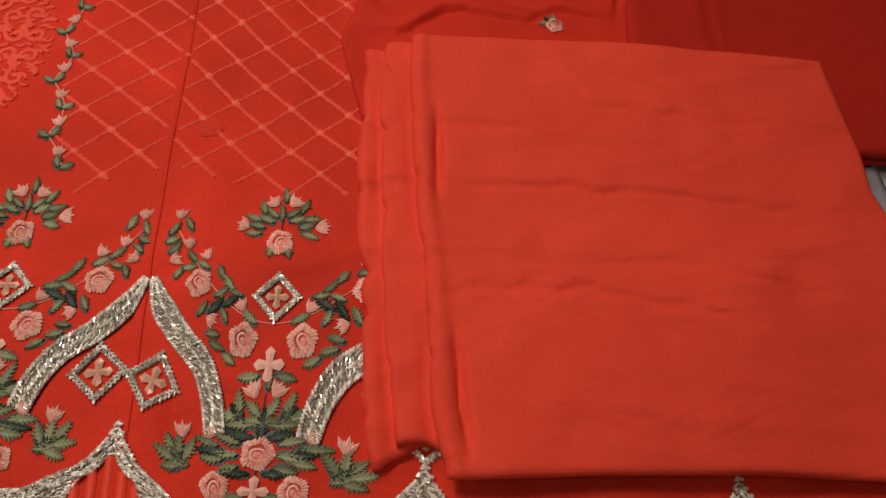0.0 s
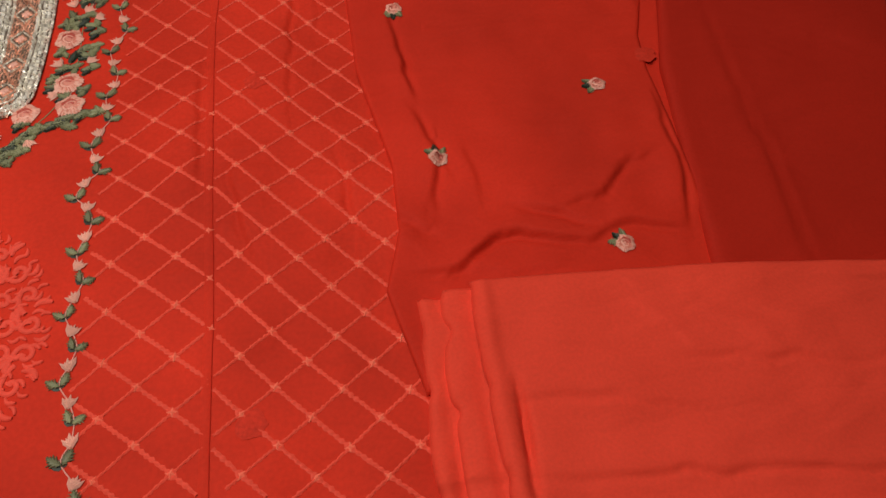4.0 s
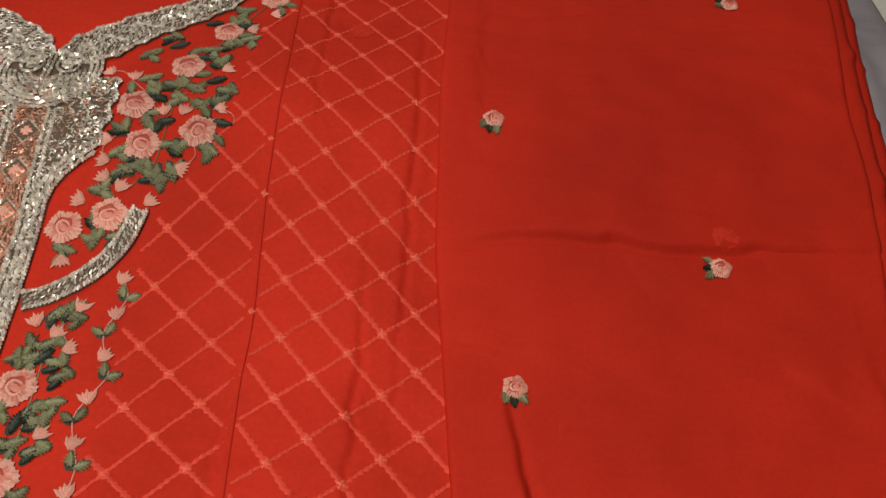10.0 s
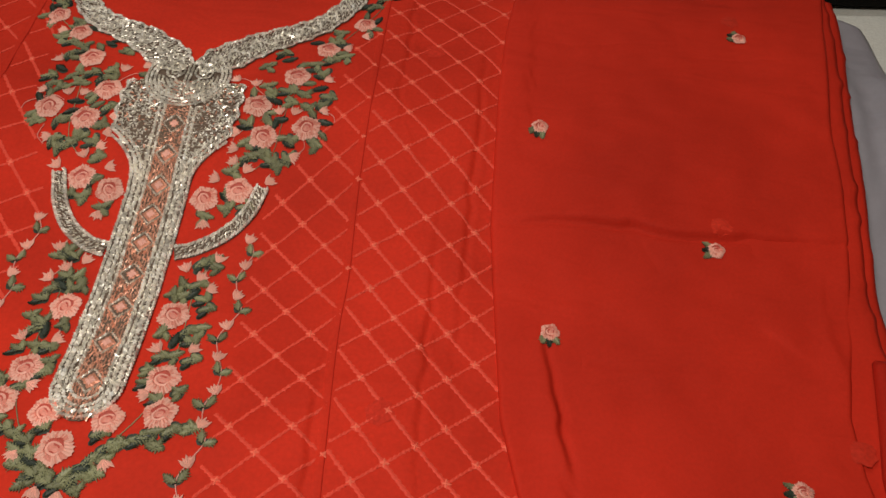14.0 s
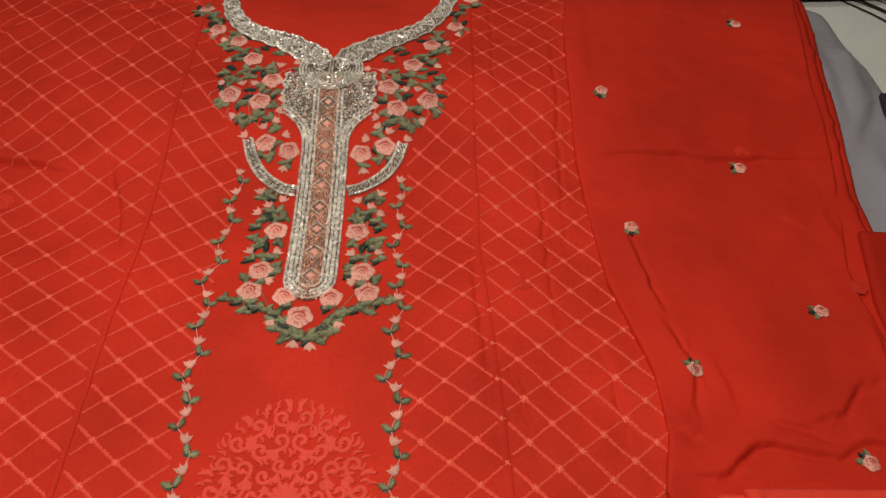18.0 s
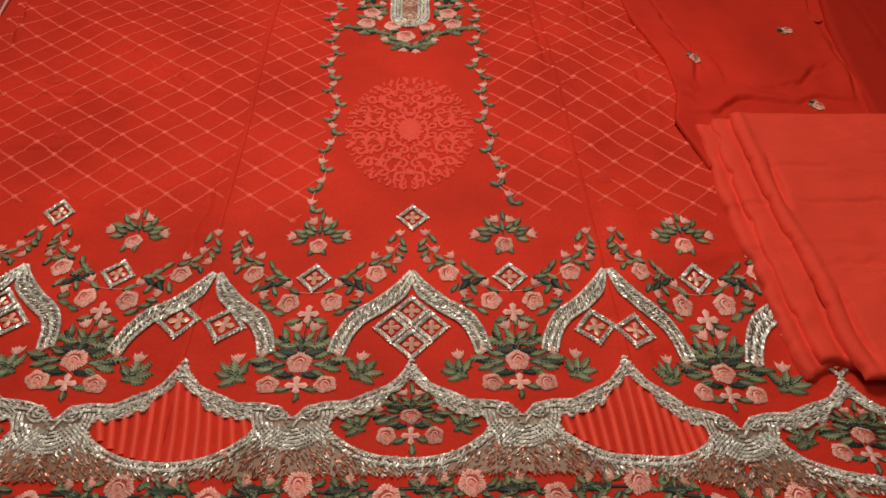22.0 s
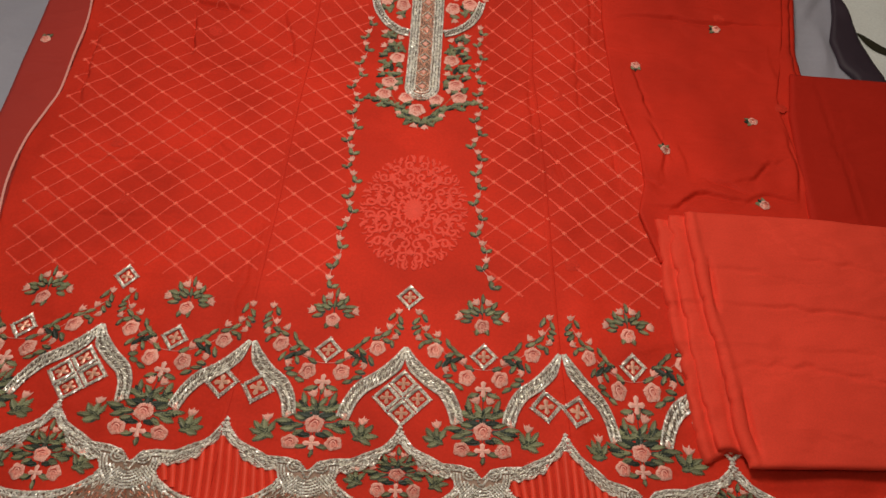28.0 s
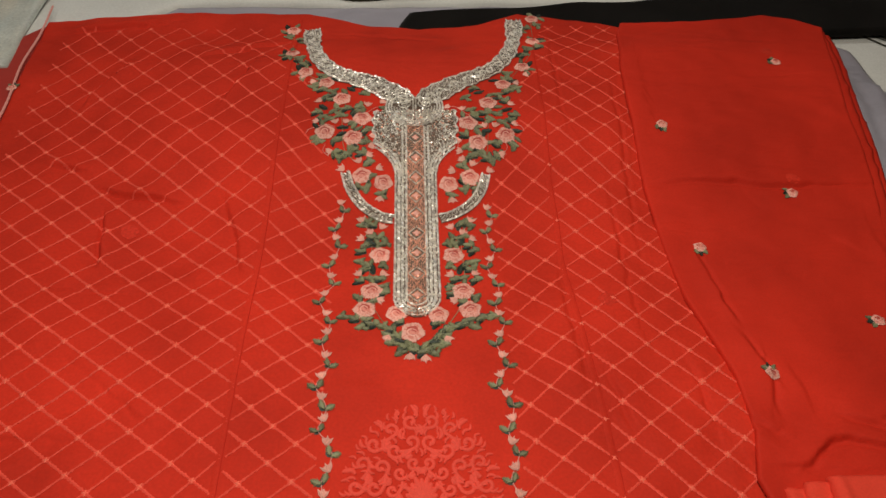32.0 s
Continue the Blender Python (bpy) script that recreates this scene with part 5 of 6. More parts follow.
# ---- rows along the hem ----
def rose_row(y0, step, x_start, x_end, R, zig, prefix, lift=0.0):
    """A running row of roses with leaves, buds and a dark stem between them."""
    zf = lambda X, Y: z_shirt(X, Y) + lift
    p = cord(shirt, [(x_start + 0.02 * i, y0 + 0.0015 * math.sin(i * 1.9)) for i in range(int((x_end - x_start) / 0.02) + 1)], 0.0022, "leafdark", prefix, height=0.0006, n=5, zfun=zf)
    i = 0
    x = x_start
    while x < x_end:
        z = zig if i % 2 else -zig
        rose(p, x, y0 + z, R, RNG.uniform(-0.5, 0.5), zf)
        for dx, dy, a, l in ((0.014, 0.005, 30, 0.010), (0.017, -0.005, 200, 0.010), (0.023, 0.006, 100, 0.009), (0.029, 0.0055, -30, 0.011), (0.033, -0.0050, 40, 0.010), (0.038, 0.0045, 150, 0.010), (0.040, -0.0065, -20, 0.009), (0.021, -0.0075, -40, 0.009), (0.026, -0.001, 10, 0.010)):
            s = 1 if i % 2 else -1
            leaf(p, x + dx * step / 0.0537 + RNG.uniform(-0.001, 0.001), y0 + s * dy + RNG.uniform(-0.001, 0.001), s * a + RNG.uniform(-20, 20), l * 0.85, 0.0056, zfun=zf)
        for dx, dy in ((0.022, -0.0068), (0.031, 0.0072), (0.036, -0.0070)):
            s = 1 if i % 2 else -1
            bud(p, x + dx * step / 0.0537, y0 + s * dy, RNG.uniform(-40, 40) + (0 if i % 2 else 180), 0.0072, zfun=zf)
        leaf(p, x + 0.026 * step / 0.0537, y0 + 0.001, RNG.uniform(-15, 15), 0.019, 0.0080, dark=True, zfun=zf)
        for dx, dy in ((0.012, -0.003), (0.019, 0.004), (0.028, -0.004), (0.036, 0.002), (0.043, -0.002)):
            two_leaf(p, x + dx * step / 0.0537, y0 + dy + RNG.uniform(-0.001, 0.001), RNG.uniform(0, 360), 0.0062, zfun=zf)
        x += step
        i += 1
    return p


rose_row(-0.2212, 0.0505, -0.4173, 0.40, 0.0098, 0.0044, "rose_border")

# bright pintucks between the rose row and the trim
i = 0
x = -0.40
while x < 0.42:
    lean = 0.006 if x < 0.16 else -0.010
    cord(shirt, [(x + lean * 0.6, -0.2295), (x + lean * 0.2, -0.245), (x - lean * 0.4, -0.2600)], 0.0054, "tuck", "pintuck", height=0.0019, n=3)
    x += 0.0079 + RNG.uniform(-0.0003, 0.0003)
    i += 1


# ---- the sewn trims ----
def strip(name, y0, y1, m, lift, label="", x0=-0.422, x1=0.54):
    nx, ny = 220, 5
    verts, faces = [], []
    for j in range(ny + 1):
        for i in range(nx + 1):
            y = y0 + (y1 - y0) * j / ny
            verts.append((x0 + (x1 - x0) * i / nx, y, 0.0006 * math.sin(math.pi * j / ny) + (0 if 0 < j < ny else -0.0012)))
    V = laid(verts, 0, 0, 0, z_shirt, lift=lift)
    for j in range(ny):
        for i in range(nx):
            a = j * (nx + 1) + i
            faces.append((a, a + 1, a + nx + 2, a + nx + 1) if y1 > y0 else (a, a + nx + 1, a + nx + 2, a + 1))
    return mesh_object(name, V, faces, m, shirt, label, smooth=True)


trim = strip("floral_trim", -0.2895, -0.2615, "net", 0.0022, "grey organza trim with stitched tulips")
for y in (-0.2615, -0.2890):
    cord(trim, [(x / 100 * 0.897 - 0.422, y + 0.0003 * math.sin(x * 0.7)) for x in range(101)], 0.0030, "teal", "braid", height=0.0012, lift=0.0024, n=2, twist=0.1)
cord(trim, [(x / 40 * 0.897 - 0.422, -0.2594) for x in range(41)], 0.0011, "cord", "piping", height=0.0007, lift=0.0020, n=3)


def halo(parent, x, y, r, m, lift):
    n = 12
    verts = [(0, 0, 0.0006)] + [(r * RNG.uniform(0.85, 1.1) * math.cos(2 * math.pi * i / n), r * RNG.uniform(0.85, 1.1) * math.sin(2 * math.pi * i / n), 0) for i in range(n)]
    return mesh_object("red_ground", laid(verts, x, y, 0, z_shirt, lift=lift), [(0, 1 + i, 1 + (i + 1) % n) for i in range(n)], m, parent)


zt = lambda X, Y: z_shirt(X, Y) + 0.0026
i = 0
x = -0.412
while x < 0.46:
    halo(trim, x + 0.001, -0.2755, 0.0062, "ground", 0.0029)
    bud(trim, x - 0.002, -0.2755, 180 + RNG.uniform(-12, 12), 0.0100, zfun=zt, lift=0.001, m="rose")
    up = 1 if i % 2 else -1
    two_leaf(trim, x + 0.0140, -0.2750 - 0.0012 * up, -90 * up + RNG.uniform(-15, 15) + 50, 0.0118, zfun=zt)
    cord(trim, [(x + 0.004, -0.2755), (x + 0.012, -0.2750 - 0.0015 * up), (x + 0.021, -0.2757)], 0.0007, "leafdark", "stem", lift=0.0032, n=4)
    x += 0.0290
    i += 1

sheer = strip("sheer_trim", -0.3225, -0.2905, "organza", 0.0020, "pinkish red organza strip with slanting pleats")
x = -0.44
while x < 0.46:
    cord(sheer, [(x, -0.3215), (x + 0.010, -0.306), (x + 0.019, -0.2915)], 0.0016, "pleat", "pleat", height=0.0009, lift=0.0022, n=3)
    x += 0.0064 + RNG.uniform(-0.0010, 0.0010)
strip("dark_border", -0.3410, -0.3165, "border", 0.0024, "brown black net under the lower roses")
rose_row(-0.3265, 0.0575, -0.4243, 0.44, 0.0106, -0.0044, "rose_border", 0.0032)
lower = strip("pleated_hem", -0.385, -0.342, "shirt", 0.0018, "deep red hem strip with fine upright tucks")
x = -0.41
while x < 0.46:
    cord(lower, [(x, -0.343), (x - 0.002, -0.362), (x - 0.004, -0.384)], 0.0040, "tuck", "pintuck", height=0.0014, lift=0.0020, n=3)
    x += 0.0096

# ---- the neckline ----
AX = -0.0045


def gem(parent, x, y, r):
    """A small lozenge of pink bullion with a raised blossom heart."""
    verts = [(0, 0, 0.0017)]
    for i in range(16):
        t = 2 * math.pi * i / 16
        k = r / (abs(math.cos(t)) + abs(math.sin(t)))
        verts.append((0.55 * k * math.cos(t), 0.55 * k * math.sin(t), 0.0014 if i % 2 else 0.0008))
    for i in range(16):
        t = 2 * math.pi * i / 16
        k = r / (abs(math.cos(t)) + abs(math.sin(t)))
        verts.append((k * math.cos(t), k * math.sin(t), 0.0004))
    faces = [(0, 1 + i, 1 + (i + 1) % 16) for i in range(16)] + [(1 + i, 17 + i, 17 + (i + 1) % 16, 1 + (i + 1) % 16) for i in range(16)]
    return mesh_object("lozenge", laid(verts, x, y, 0, z_shirt, lift=0.0008, bent=False), faces, ["pink", "zarired"], parent, slots=[0] * 16 + [1] * 16)


def patch(name, left, right, m="zaribase"):
    """A padded ground between two lines of equal count."""
    verts, faces = [], []
    for (a, b), (c, d) in zip(left, right):
        verts += [(a, b, 0.0001), (a * 0.9 + c * 0.1, b * 0.9 + d * 0.1, 0.0008), (a * 0.1 + c * 0.9, b * 0.1 + d * 0.9, 0.0008), (c, d, 0.0001)]
    for i in range(len(left) - 1):
        for j in range(3):
            faces.append((4 * i + j, 4 * i + j + 1, 4 * i + 5 + j, 4 * i + 4 + j)[::-1])
    return mesh_object(name, laid(verts, 0, 0, 0, z_shirt, lift=0.0003, bent=False), faces, m, shirt)


def half(y):
    """Half width of the bullion yoke and stem."""
    w = float(np.interp(y, (0.2548, 0.2570, 0.263, 0.271, 0.283, 0.415, 0.425, 0.4305, 0.444, 0.4555, 0.474, 0.4985, 0.5030), (0.002, 0.009, 0.0145, 0.0182, 0.0198, 0.0200, 0.0208, 0.0219, 0.0311, 0.0397, 0.0422, 0.0422, 0.030)))
    return w + (0.0014 * math.sin(430 * y) if y > 0.445 else 0)


def rope(spots, P, gap=0.0020, long=0.0027, wide=0.0015, high=0.0020, slant=0.45):
    """Even slanting chips along a line, like a twisted rope."""
    P = np.array(P, float)
    d = np.r_[0, np.cumsum(np.linalg.norm(np.diff(P, axis=0), axis=1))]
    for k in np.arange(0, d[-1], gap):
        x, y = np.interp(k, d, P[:, 0]), np.interp(k, d, P[:, 1])
        x2, y2 = np.interp(k + 0.001, d, P[:, 0]), np.interp(k + 0.001, d, P[:, 1])
        x1, y1 = np.interp(k - 0.001, d, P[:, 0]), np.interp(k - 0.001, d, P[:, 1])
        spots.append((x, y, math.atan2(y2 - y1, x2 - x1) + slant, long, wide, high))


ys = np.linspace(0.5030, 0.2550, 70)
yoke = patch("zari_yoke", [(AX - half(y), y) for y in ys], [(AX + half(y), y) for y in ys])
rng = np.random.RandomState(12)
cx = AX
DIAMONDS = (0.4625, 0.4392, 0.4160, 0.3945, 0.3737, 0.3513, 0.3283, 0.3045, 0.2793)
fill, ropes, beads, copper = [], [], [], []
# loose curled chips in the shield, close upright ones in the stem
y = 0.2570
while y < 0.5015:
    hw = half(y)
    x = -hw + 0.001
    while x < hw - 0.0008:
        dd = min(abs(y - q) for q in DIAMONDS)
        if abs(x) + dd > 0.0075:
            shield = y > 0.437
            a = 1.6 * math.sin(520 * x) + 1.6 * math.cos(610 * y + 300 * x) if shield else math.pi / 2 + rng.uniform(-0.5, 0.5)
            row = (cx + x + rng.uniform(-0.0006, 0.0006), y + rng.uniform(-0.0006, 0.0006), a, rng.uniform(0.0017, 0.0028), rng.uniform(0.0008, 0.0012), rng.uniform(0.0006, 0.0015))
            if abs(x) < 0.0085 or (shield and rng.rand() < 0.12):
                copper.append(row)
            elif rng.rand() < 0.85:
                fill.append(row)
        x += 0.0019
    y += 0.0019
foot = np.linspace(0, math.pi / 2, 9)
for m in (-1, 1):
    for k, end in ((0.0192, 0.2570), (0.0125, 0.2635), (0.0088, 0.2680)):
        # each rope runs down the stem and curves in at its round foot
        line = [(cx + m * k, q) for q in np.linspace(0.428 if k > 0.015 else 0.476, 0.2760, 60)] + [(cx + m * k * math.cos(t), 0.2760 - (0.2760 - end) * math.sin(t)) for t in foot]
        rope(ropes, line, high=0.0024)
    rope(beads, [(cx + m * 0.0158, q) for q in np.linspace(0.425, 0.2760, 40)] + [(cx + m * 0.0158 * math.cos(t), 0.2760 - 0.0155 * math.sin(t)) for t in foot], 0.0026, 0.0030, 0.0021, 0.0026, 1.0)
    # ropes that sweep from the stem out to the lower corners of the shield
    for off in (0.0, 0.0042, 0.0078):
        rope(ropes, smooth_path([(cx + m * (0.0192 - off * 0.7), 0.420), (cx + m * (0.0222 - off * 0.8), 0.4315 + off * 0.2), (cx + m * (0.0290 - off * 0.4), 0.4415 + off * 0.8), (cx + m * 0.0385, 0.4500 + off)], 12), high=0.0024)
    rope(ropes, [(cx + m * half(q) * 0.98, q) for q in np.linspace(0.447, 0.5005, 32)], high=0.0017)
    # a lattice of ropes between the lozenges
    for a, b in zip(DIAMONDS[:-1], DIAMONDS[1:]):
        rope(copper, [(cx + m * 0.0082, a), (cx, (a + b) / 2), (cx - m * 0.0082, b)], 0.0022, 0.0024, 0.0011, 0.0017)
chip_cloud(yoke, fill, "zari", bent=False)
chip_cloud(yoke, copper, "zaripink", "copper_beading", bent=False, label="copper pink bullion chips")
chip_cloud(yoke, ropes, "zaripale", "rope_edge", bent=False, lift=0.0015)
chip_cloud(yoke, beads, "zaripale", "beading", bent=False, lift=0.0015, label="row of bright silver beads")
for q in DIAMONDS:
    d = gem(yoke, cx, q, 0.0056)
    rim = []
    for i in range(4):
        t0, t1 = math.radians(90 * i), math.radians(90 * i + 90)
        rope(rim, [(cx + 0.0074 * math.cos(t0), q + 0.0074 * math.sin(t0)), (cx + 0.0074 * math.cos(t1), q + 0.0074 * math.sin(t1))], 0.0018, 0.0021, 0.0010, 0.0015)
    chip_cloud(d, rim, "zari", "beading", bent=False)

# the heart of two paisleys below the V, beaded in curving rows
HX, HY, HR = AX - 0.0005, 0.5065, 0.0295
PW = ((0.5225, 0.003), (0.5235, 0.0150), (0.5225, 0.0245), (0.5170, 0.0283), (0.5065, 0.0295), (0.4955, 0.0275), (0.4865, 0.0220), (0.4795, 0.0125), (0.4770, 0.003))
paisley = patch("zari_paisley", [(HX - w, yy) for yy, w in PW], [(HX + w, yy) for yy, w in PW])
rows, inner = [], []
for r in (0.0290, 0.0262, 0.0234):
    rope(rows, [(HX + r * math.cos(q), HY + r * math.sin(q)) for q in np.linspace(math.pi * 0.83, math.pi * 2.17, 66)], 0.0023, 0.0024, 0.0018, 0.0026, 0.3)
for m in (-1, 1):
    for r in (0.0206, 0.0178, 0.0150, 0.0122, 0.0094):
        # rows that run round the foot of each half, clear of its volute
        arc = [(HX + m * r * math.cos(q), HY - r * math.sin(q)) for q in np.linspace(0.05, math.pi * 0.48, 24)]
        rope(inner, [p for p in arc if math.hypot(p[0] - HX - m * 0.0108, p[1] - 0.5105) > 0.0086], 0.0022, 0.0023, 0.0016, 0.0024, 0.3)
    turns = np.linspace(1.5, 15.5, 60)
    rope(inner, [(HX + m * (0.0108 - 0.00055 * q * math.cos(q)), 0.5105 + 0.00055 * q * math.sin(q)) for q in turns], 0.0022, 0.0023, 0.0016, 0.0024, 0.3)
    rope(inner, [(HX + m * 0.0013, q) for q in np.linspace(0.5185, 0.4870, 16)], 0.0022, 0.0023, 0.0015, 0.0022)
chip_cloud(paisley, rows, "zaripale", "beading", bent=False, lift=0.0019)
chip_cloud(paisley, inner, "zari", bent=False, lift=0.0017)

# neck bands: a wide scalloped strip from the heart up to each shoulder
BAND = ((0.0048, 0.5160), (0.0142, 0.5230), (0.0278, 0.5333), (0.0466, 0.5478), (0.066, 0.5585), (0.082, 0.5690), (0.0945, 0.5840), (0.105, 0.6040), (0.1125, 0.6330), (0.1165, 0.6600), (0.1180, 0.6830))
for m in (-1, 1):
    pts = [(AX + m * x, y + (float(np.interp(y, (0.54, 0.58, 0.68), (0, -0.006, -0.016))) if m < 0 else 0)) for x, y in BAND]
    b = zari_band(shirt, pts, [0.0118, 0.0255, 0.0280, 0.0240, 0.0205, 0.0185, 0.0180, 0.0175, 0.0150, 0.0205, 0.0190], bent=False, name="neck_band", wavy=0.0016)
    P = smooth_path(pts, 12)
    T, N = normals2(P)
    curls = []
    rope(curls, [p + n * 0.0045 * math.sin(i * 0.62) for i, (p, n) in enumerate(zip(P, N))], 0.0021, 0.0026, 0.0014, 0.0023)
    for i in range(14, len(P) - 3, 9):
        rope(curls, [P[i] + 0.0034 * np.array((math.cos(q), math.sin(q))) for q in np.linspace(0, 5.2, 12)], 0.0020, 0.0023, 0.0013, 0.0024)
    chip_cloud(b, curls, "zaripale", bent=False, lift=0.0016)
    loop = [(AX + m * x, y + (0.004 * float(ss(y, 0.37, 0.41)) if m < 0 else 0)) for x, y in ((0.0672, 0.4185), (0.0612, 0.3995), (0.0498, 0.3830), (0.0345, 0.3718), (0.0215, 0.3675))]
    zari_band(shirt, loop, [0.0090, 0.0096, 0.0098, 0.0098, 0.0105], bent=False, name="zari_loop")

# flowers round the neckline
ROSES = ((0.0752, 0.5130, 0.0110), (0.0930, 0.5430, 0.0100), (0.1165, 0.5740, 0.0098), (0.1345, 0.6300, 0.0098), (0.1405, 0.6860, 0.0096), (0.0530, 0.4820, 0.0114), (0.0615, 0.4560, 0.0114),
         (0.0895, 0.4645, 0.0114), (0.0310, 0.4087, 0.0106), (0.0515, 0.4160, 0.0108), (0.0325, 0.3250, 0.0108), (0.0385, 0.2830, 0.0112), (0.0435, 0.2625, 0.0108), (0.0172, 0.2573, 0.0102))
BUDS = ((0.1190, 0.5690, 0), (0.1070, 0.5550, 0), (0.0980, 0.5210, 30), (0.0990, 0.4910, 10), (0.0800, 0.4890, 70), (0.0690, 0.4890, 110), (0.0480, 0.5140, 100), (0.0330, 0.5180, 140), (0.0420, 0.4670, 180),
        (0.0430, 0.4530, 170), (0.0450, 0.4420, 140), (0.0550, 0.4360, 60), (0.0710, 0.4270, 40), (0.0840, 0.4480, -20), (0.0350, 0.4270, 160), (0.0340, 0.3890, -80), (0.0500, 0.3630, 70), (0.0310, 0.3550, 120),
        (0.0420, 0.3490, 60), (0.0500, 0.3410, 30), (0.0290, 0.3020, 140), (0.0500, 0.3030, 50), (0.0310, 0.2755, 200), (0.0240, 0.2370, -60), (0.0060, 0.2190, -85))
LEAVES_A = ((0.120, 0.599, 30), (0.100, 0.573, 20), (0.098, 0.561, 10), (0.107, 0.546, 15), (0.097, 0.541, 0), (0.087, 0.537, 20), (0.061, 0.547, 200), (0.051, 0.532, 220), (0.092, 0.526, -60), (0.055, 0.512, 200), (0.070, 0.508, -20),
            (0.083, 0.505, -40), (0.100, 0.504, -10), (0.076, 0.498, -20), (0.096, 0.496, -80), (0.088, 0.493, -50), (0.060, 0.503, 140), (0.030, 0.509, 170), (0.048, 0.475, 150), (0.049, 0.459, 200), (0.080, 0.461, -70), (0.097, 0.461, -20))
LEAVES_B = ((0.079, 0.446, -60), (0.074, 0.439, -90), (0.053, 0.445, 200), (0.062, 0.449, -70), (0.069, 0.443, -30), (0.044, 0.434, 170), (0.044, 0.416, 110), (0.047, 0.403, -80), (0.058, 0.405, 10), (0.034, 0.396, -10), (0.040, 0.358, 40), (0.050, 0.357, 0),
            (0.045, 0.361, 60), (0.032, 0.344, 120), (0.041, 0.343, 20), (0.028, 0.337, 100), (0.046, 0.333, -15), (0.035, 0.336, 50), (0.050, 0.326, 15), (0.029, 0.312, 80), (0.043, 0.312, 40), (0.051, 0.315, 10), (0.046, 0.307, -30))
LEAVES_C = ((0.032, 0.297, 190), (0.040, 0.2985, 20), (0.050, 0.296, 20), (0.029, 0.290, 10), (0.029, 0.283, 170), (0.050, 0.279, 40), (0.037, 0.274, 160), (0.062, 0.259, 0), (0.052, 0.2565, 30), (0.043, 0.256, 20), (0.036, 0.251, 0), (0.046, 0.248, -30),
            (0.016, 0.253, 20), (0.029, 0.249, 10), (0.022, 0.246, 30), (0.024, 0.240, 20), (0.016, 0.239, 60), (0.021, 0.233, 0), (0.012, 0.229, 30), (0.006, 0.231, 60), (0.004, 0.225, 10), (0.014, 0.223, -40), (0.126, 0.607, 60), (0.127, 0.612, 0), (0.131, 0.650, -20), (0.124, 0.645, 200), (0.140, 0.612, -10), (0.146, 0.655, 10))
# Dark leaves in the gaps: bottle green stitches and painted shade between flowers.
DARKS = ((0.067, 0.540, 20), (0.072, 0.480, 0), (0.038, 0.307, 80), (0.040, 0.336, 40), (0.060, 0.455, 30), (0.094, 0.512, 30), (0.040, 0.252, 10), (0.014, 0.234, 10), (0.084, 0.560, 10), (0.115, 0.600, 50))


def lowered(y):
    """Where a neck flower really lies along the dress."""
    return y + float(np.interp(y, (0.22, 0.2445, 0.285, 0.321, 0.37, 0.41, 0.464, 0.493, 0.5825, 0.623, 0.664), (-0.0045, -0.0045, -0.002, 0.004, 0.003, -0.001, -0.008, -0.011, -0.0085, 0.007, 0.022)))


def across(y):
    """How much higher or lower the other side of the neckline lies."""
    return float(np.interp(y, (0.41, 0.455, 0.515, 0.545, 0.575, 0.63, 0.69), (0.002, 0.008, 0.009, 0.006, -0.005, -0.024, -0.019)))


for m in (-1, 1):
    wreath = cord(shirt, [(AX + m * x, lowered(y) + (across(y) if m < 0 else 0)) for x, y in ((0.140, 0.672), (0.130, 0.605), (0.092, 0.545), (0.075, 0.50), (0.070, 0.452), (0.060, 0.436))], 0.0006, "leaf", "neck_garland", bent=False)
    low = cord(shirt, [(AX + m * x, lowered(y)) for x, y in ((0.046, 0.362), (0.040, 0.34), (0.041, 0.30), (0.036, 0.27), (0.020, 0.245), (0.003, 0.230))], 0.0006, "leaf", "neck_garland", bent=False)

    def who(y):
        return wreath if y > 0.38 else low

    def place(x, y):
        y = lowered(y)
        return AX + m * x, y + (across(y) if m < 0 else 0)

    for x, y, r in ROSES:
        ry = y + (across(y) if m < 0 else 0)
        rose(who(y), AX + m * x, ry, r, RNG.uniform(-0.4, 0.4), bent=False)
        for a in (-70, -15, 40, 95) if y > 0.44 else ():
            # leaves that peep out from under the upper roses, away from the bullion
            q = math.radians((a if m > 0 else 180 - a) + RNG.uniform(-20, 20))
            leaf(who(y), AX + m * x + 1.12 * r * math.cos(q), ry + 1.12 * r * math.sin(q), math.degrees(q) + RNG.uniform(-45, 45), 0.0105, 0.0072, dark=a == 40, bent=False)
    for x, y, a in BUDS:
        bud(who(y), *place(x, y), a if m > 0 else 180 - a, 0.0082, bent=False)
    for rows in (LEAVES_A, LEAVES_B, LEAVES_C):
        for j, (x, y, a) in enumerate(rows):
            px, py = place(x, y)
            leaf(who(y), px, py, a if m > 0 else 180 - a, 0.0122 if y > 0.38 else 0.0108, 0.0076, bent=False)
            if j % 2:
                two_leaf(who(y), px + 0.001, py - 0.001, (a + 180 if m > 0 else -a) + RNG.uniform(-40, 40), 0.0085 if y > 0.38 else 0.0070, bent=False)
            else:
                leaf(who(y), px - 0.001, py - 0.003, (a if m > 0 else 180 - a) + 35, 0.0100 if y > 0.38 else 0.0080, 0.0056, dark=True, bent=False)
                leaf(who(y), px + 0.003, py + 0.002, (a if m > 0 else 180 - a) - 55, 0.0105 if y > 0.38 else 0.0085, 0.0070, bent=False)
    for x, y, a in DARKS:
        leaf(who(y), *place(x, y), a if m > 0 else 180 - a, 0.011, 0.0075, dark=True, bent=False)
rose(low, AX - 0.004, 0.2400, 0.0115, 0.0, bent=False)

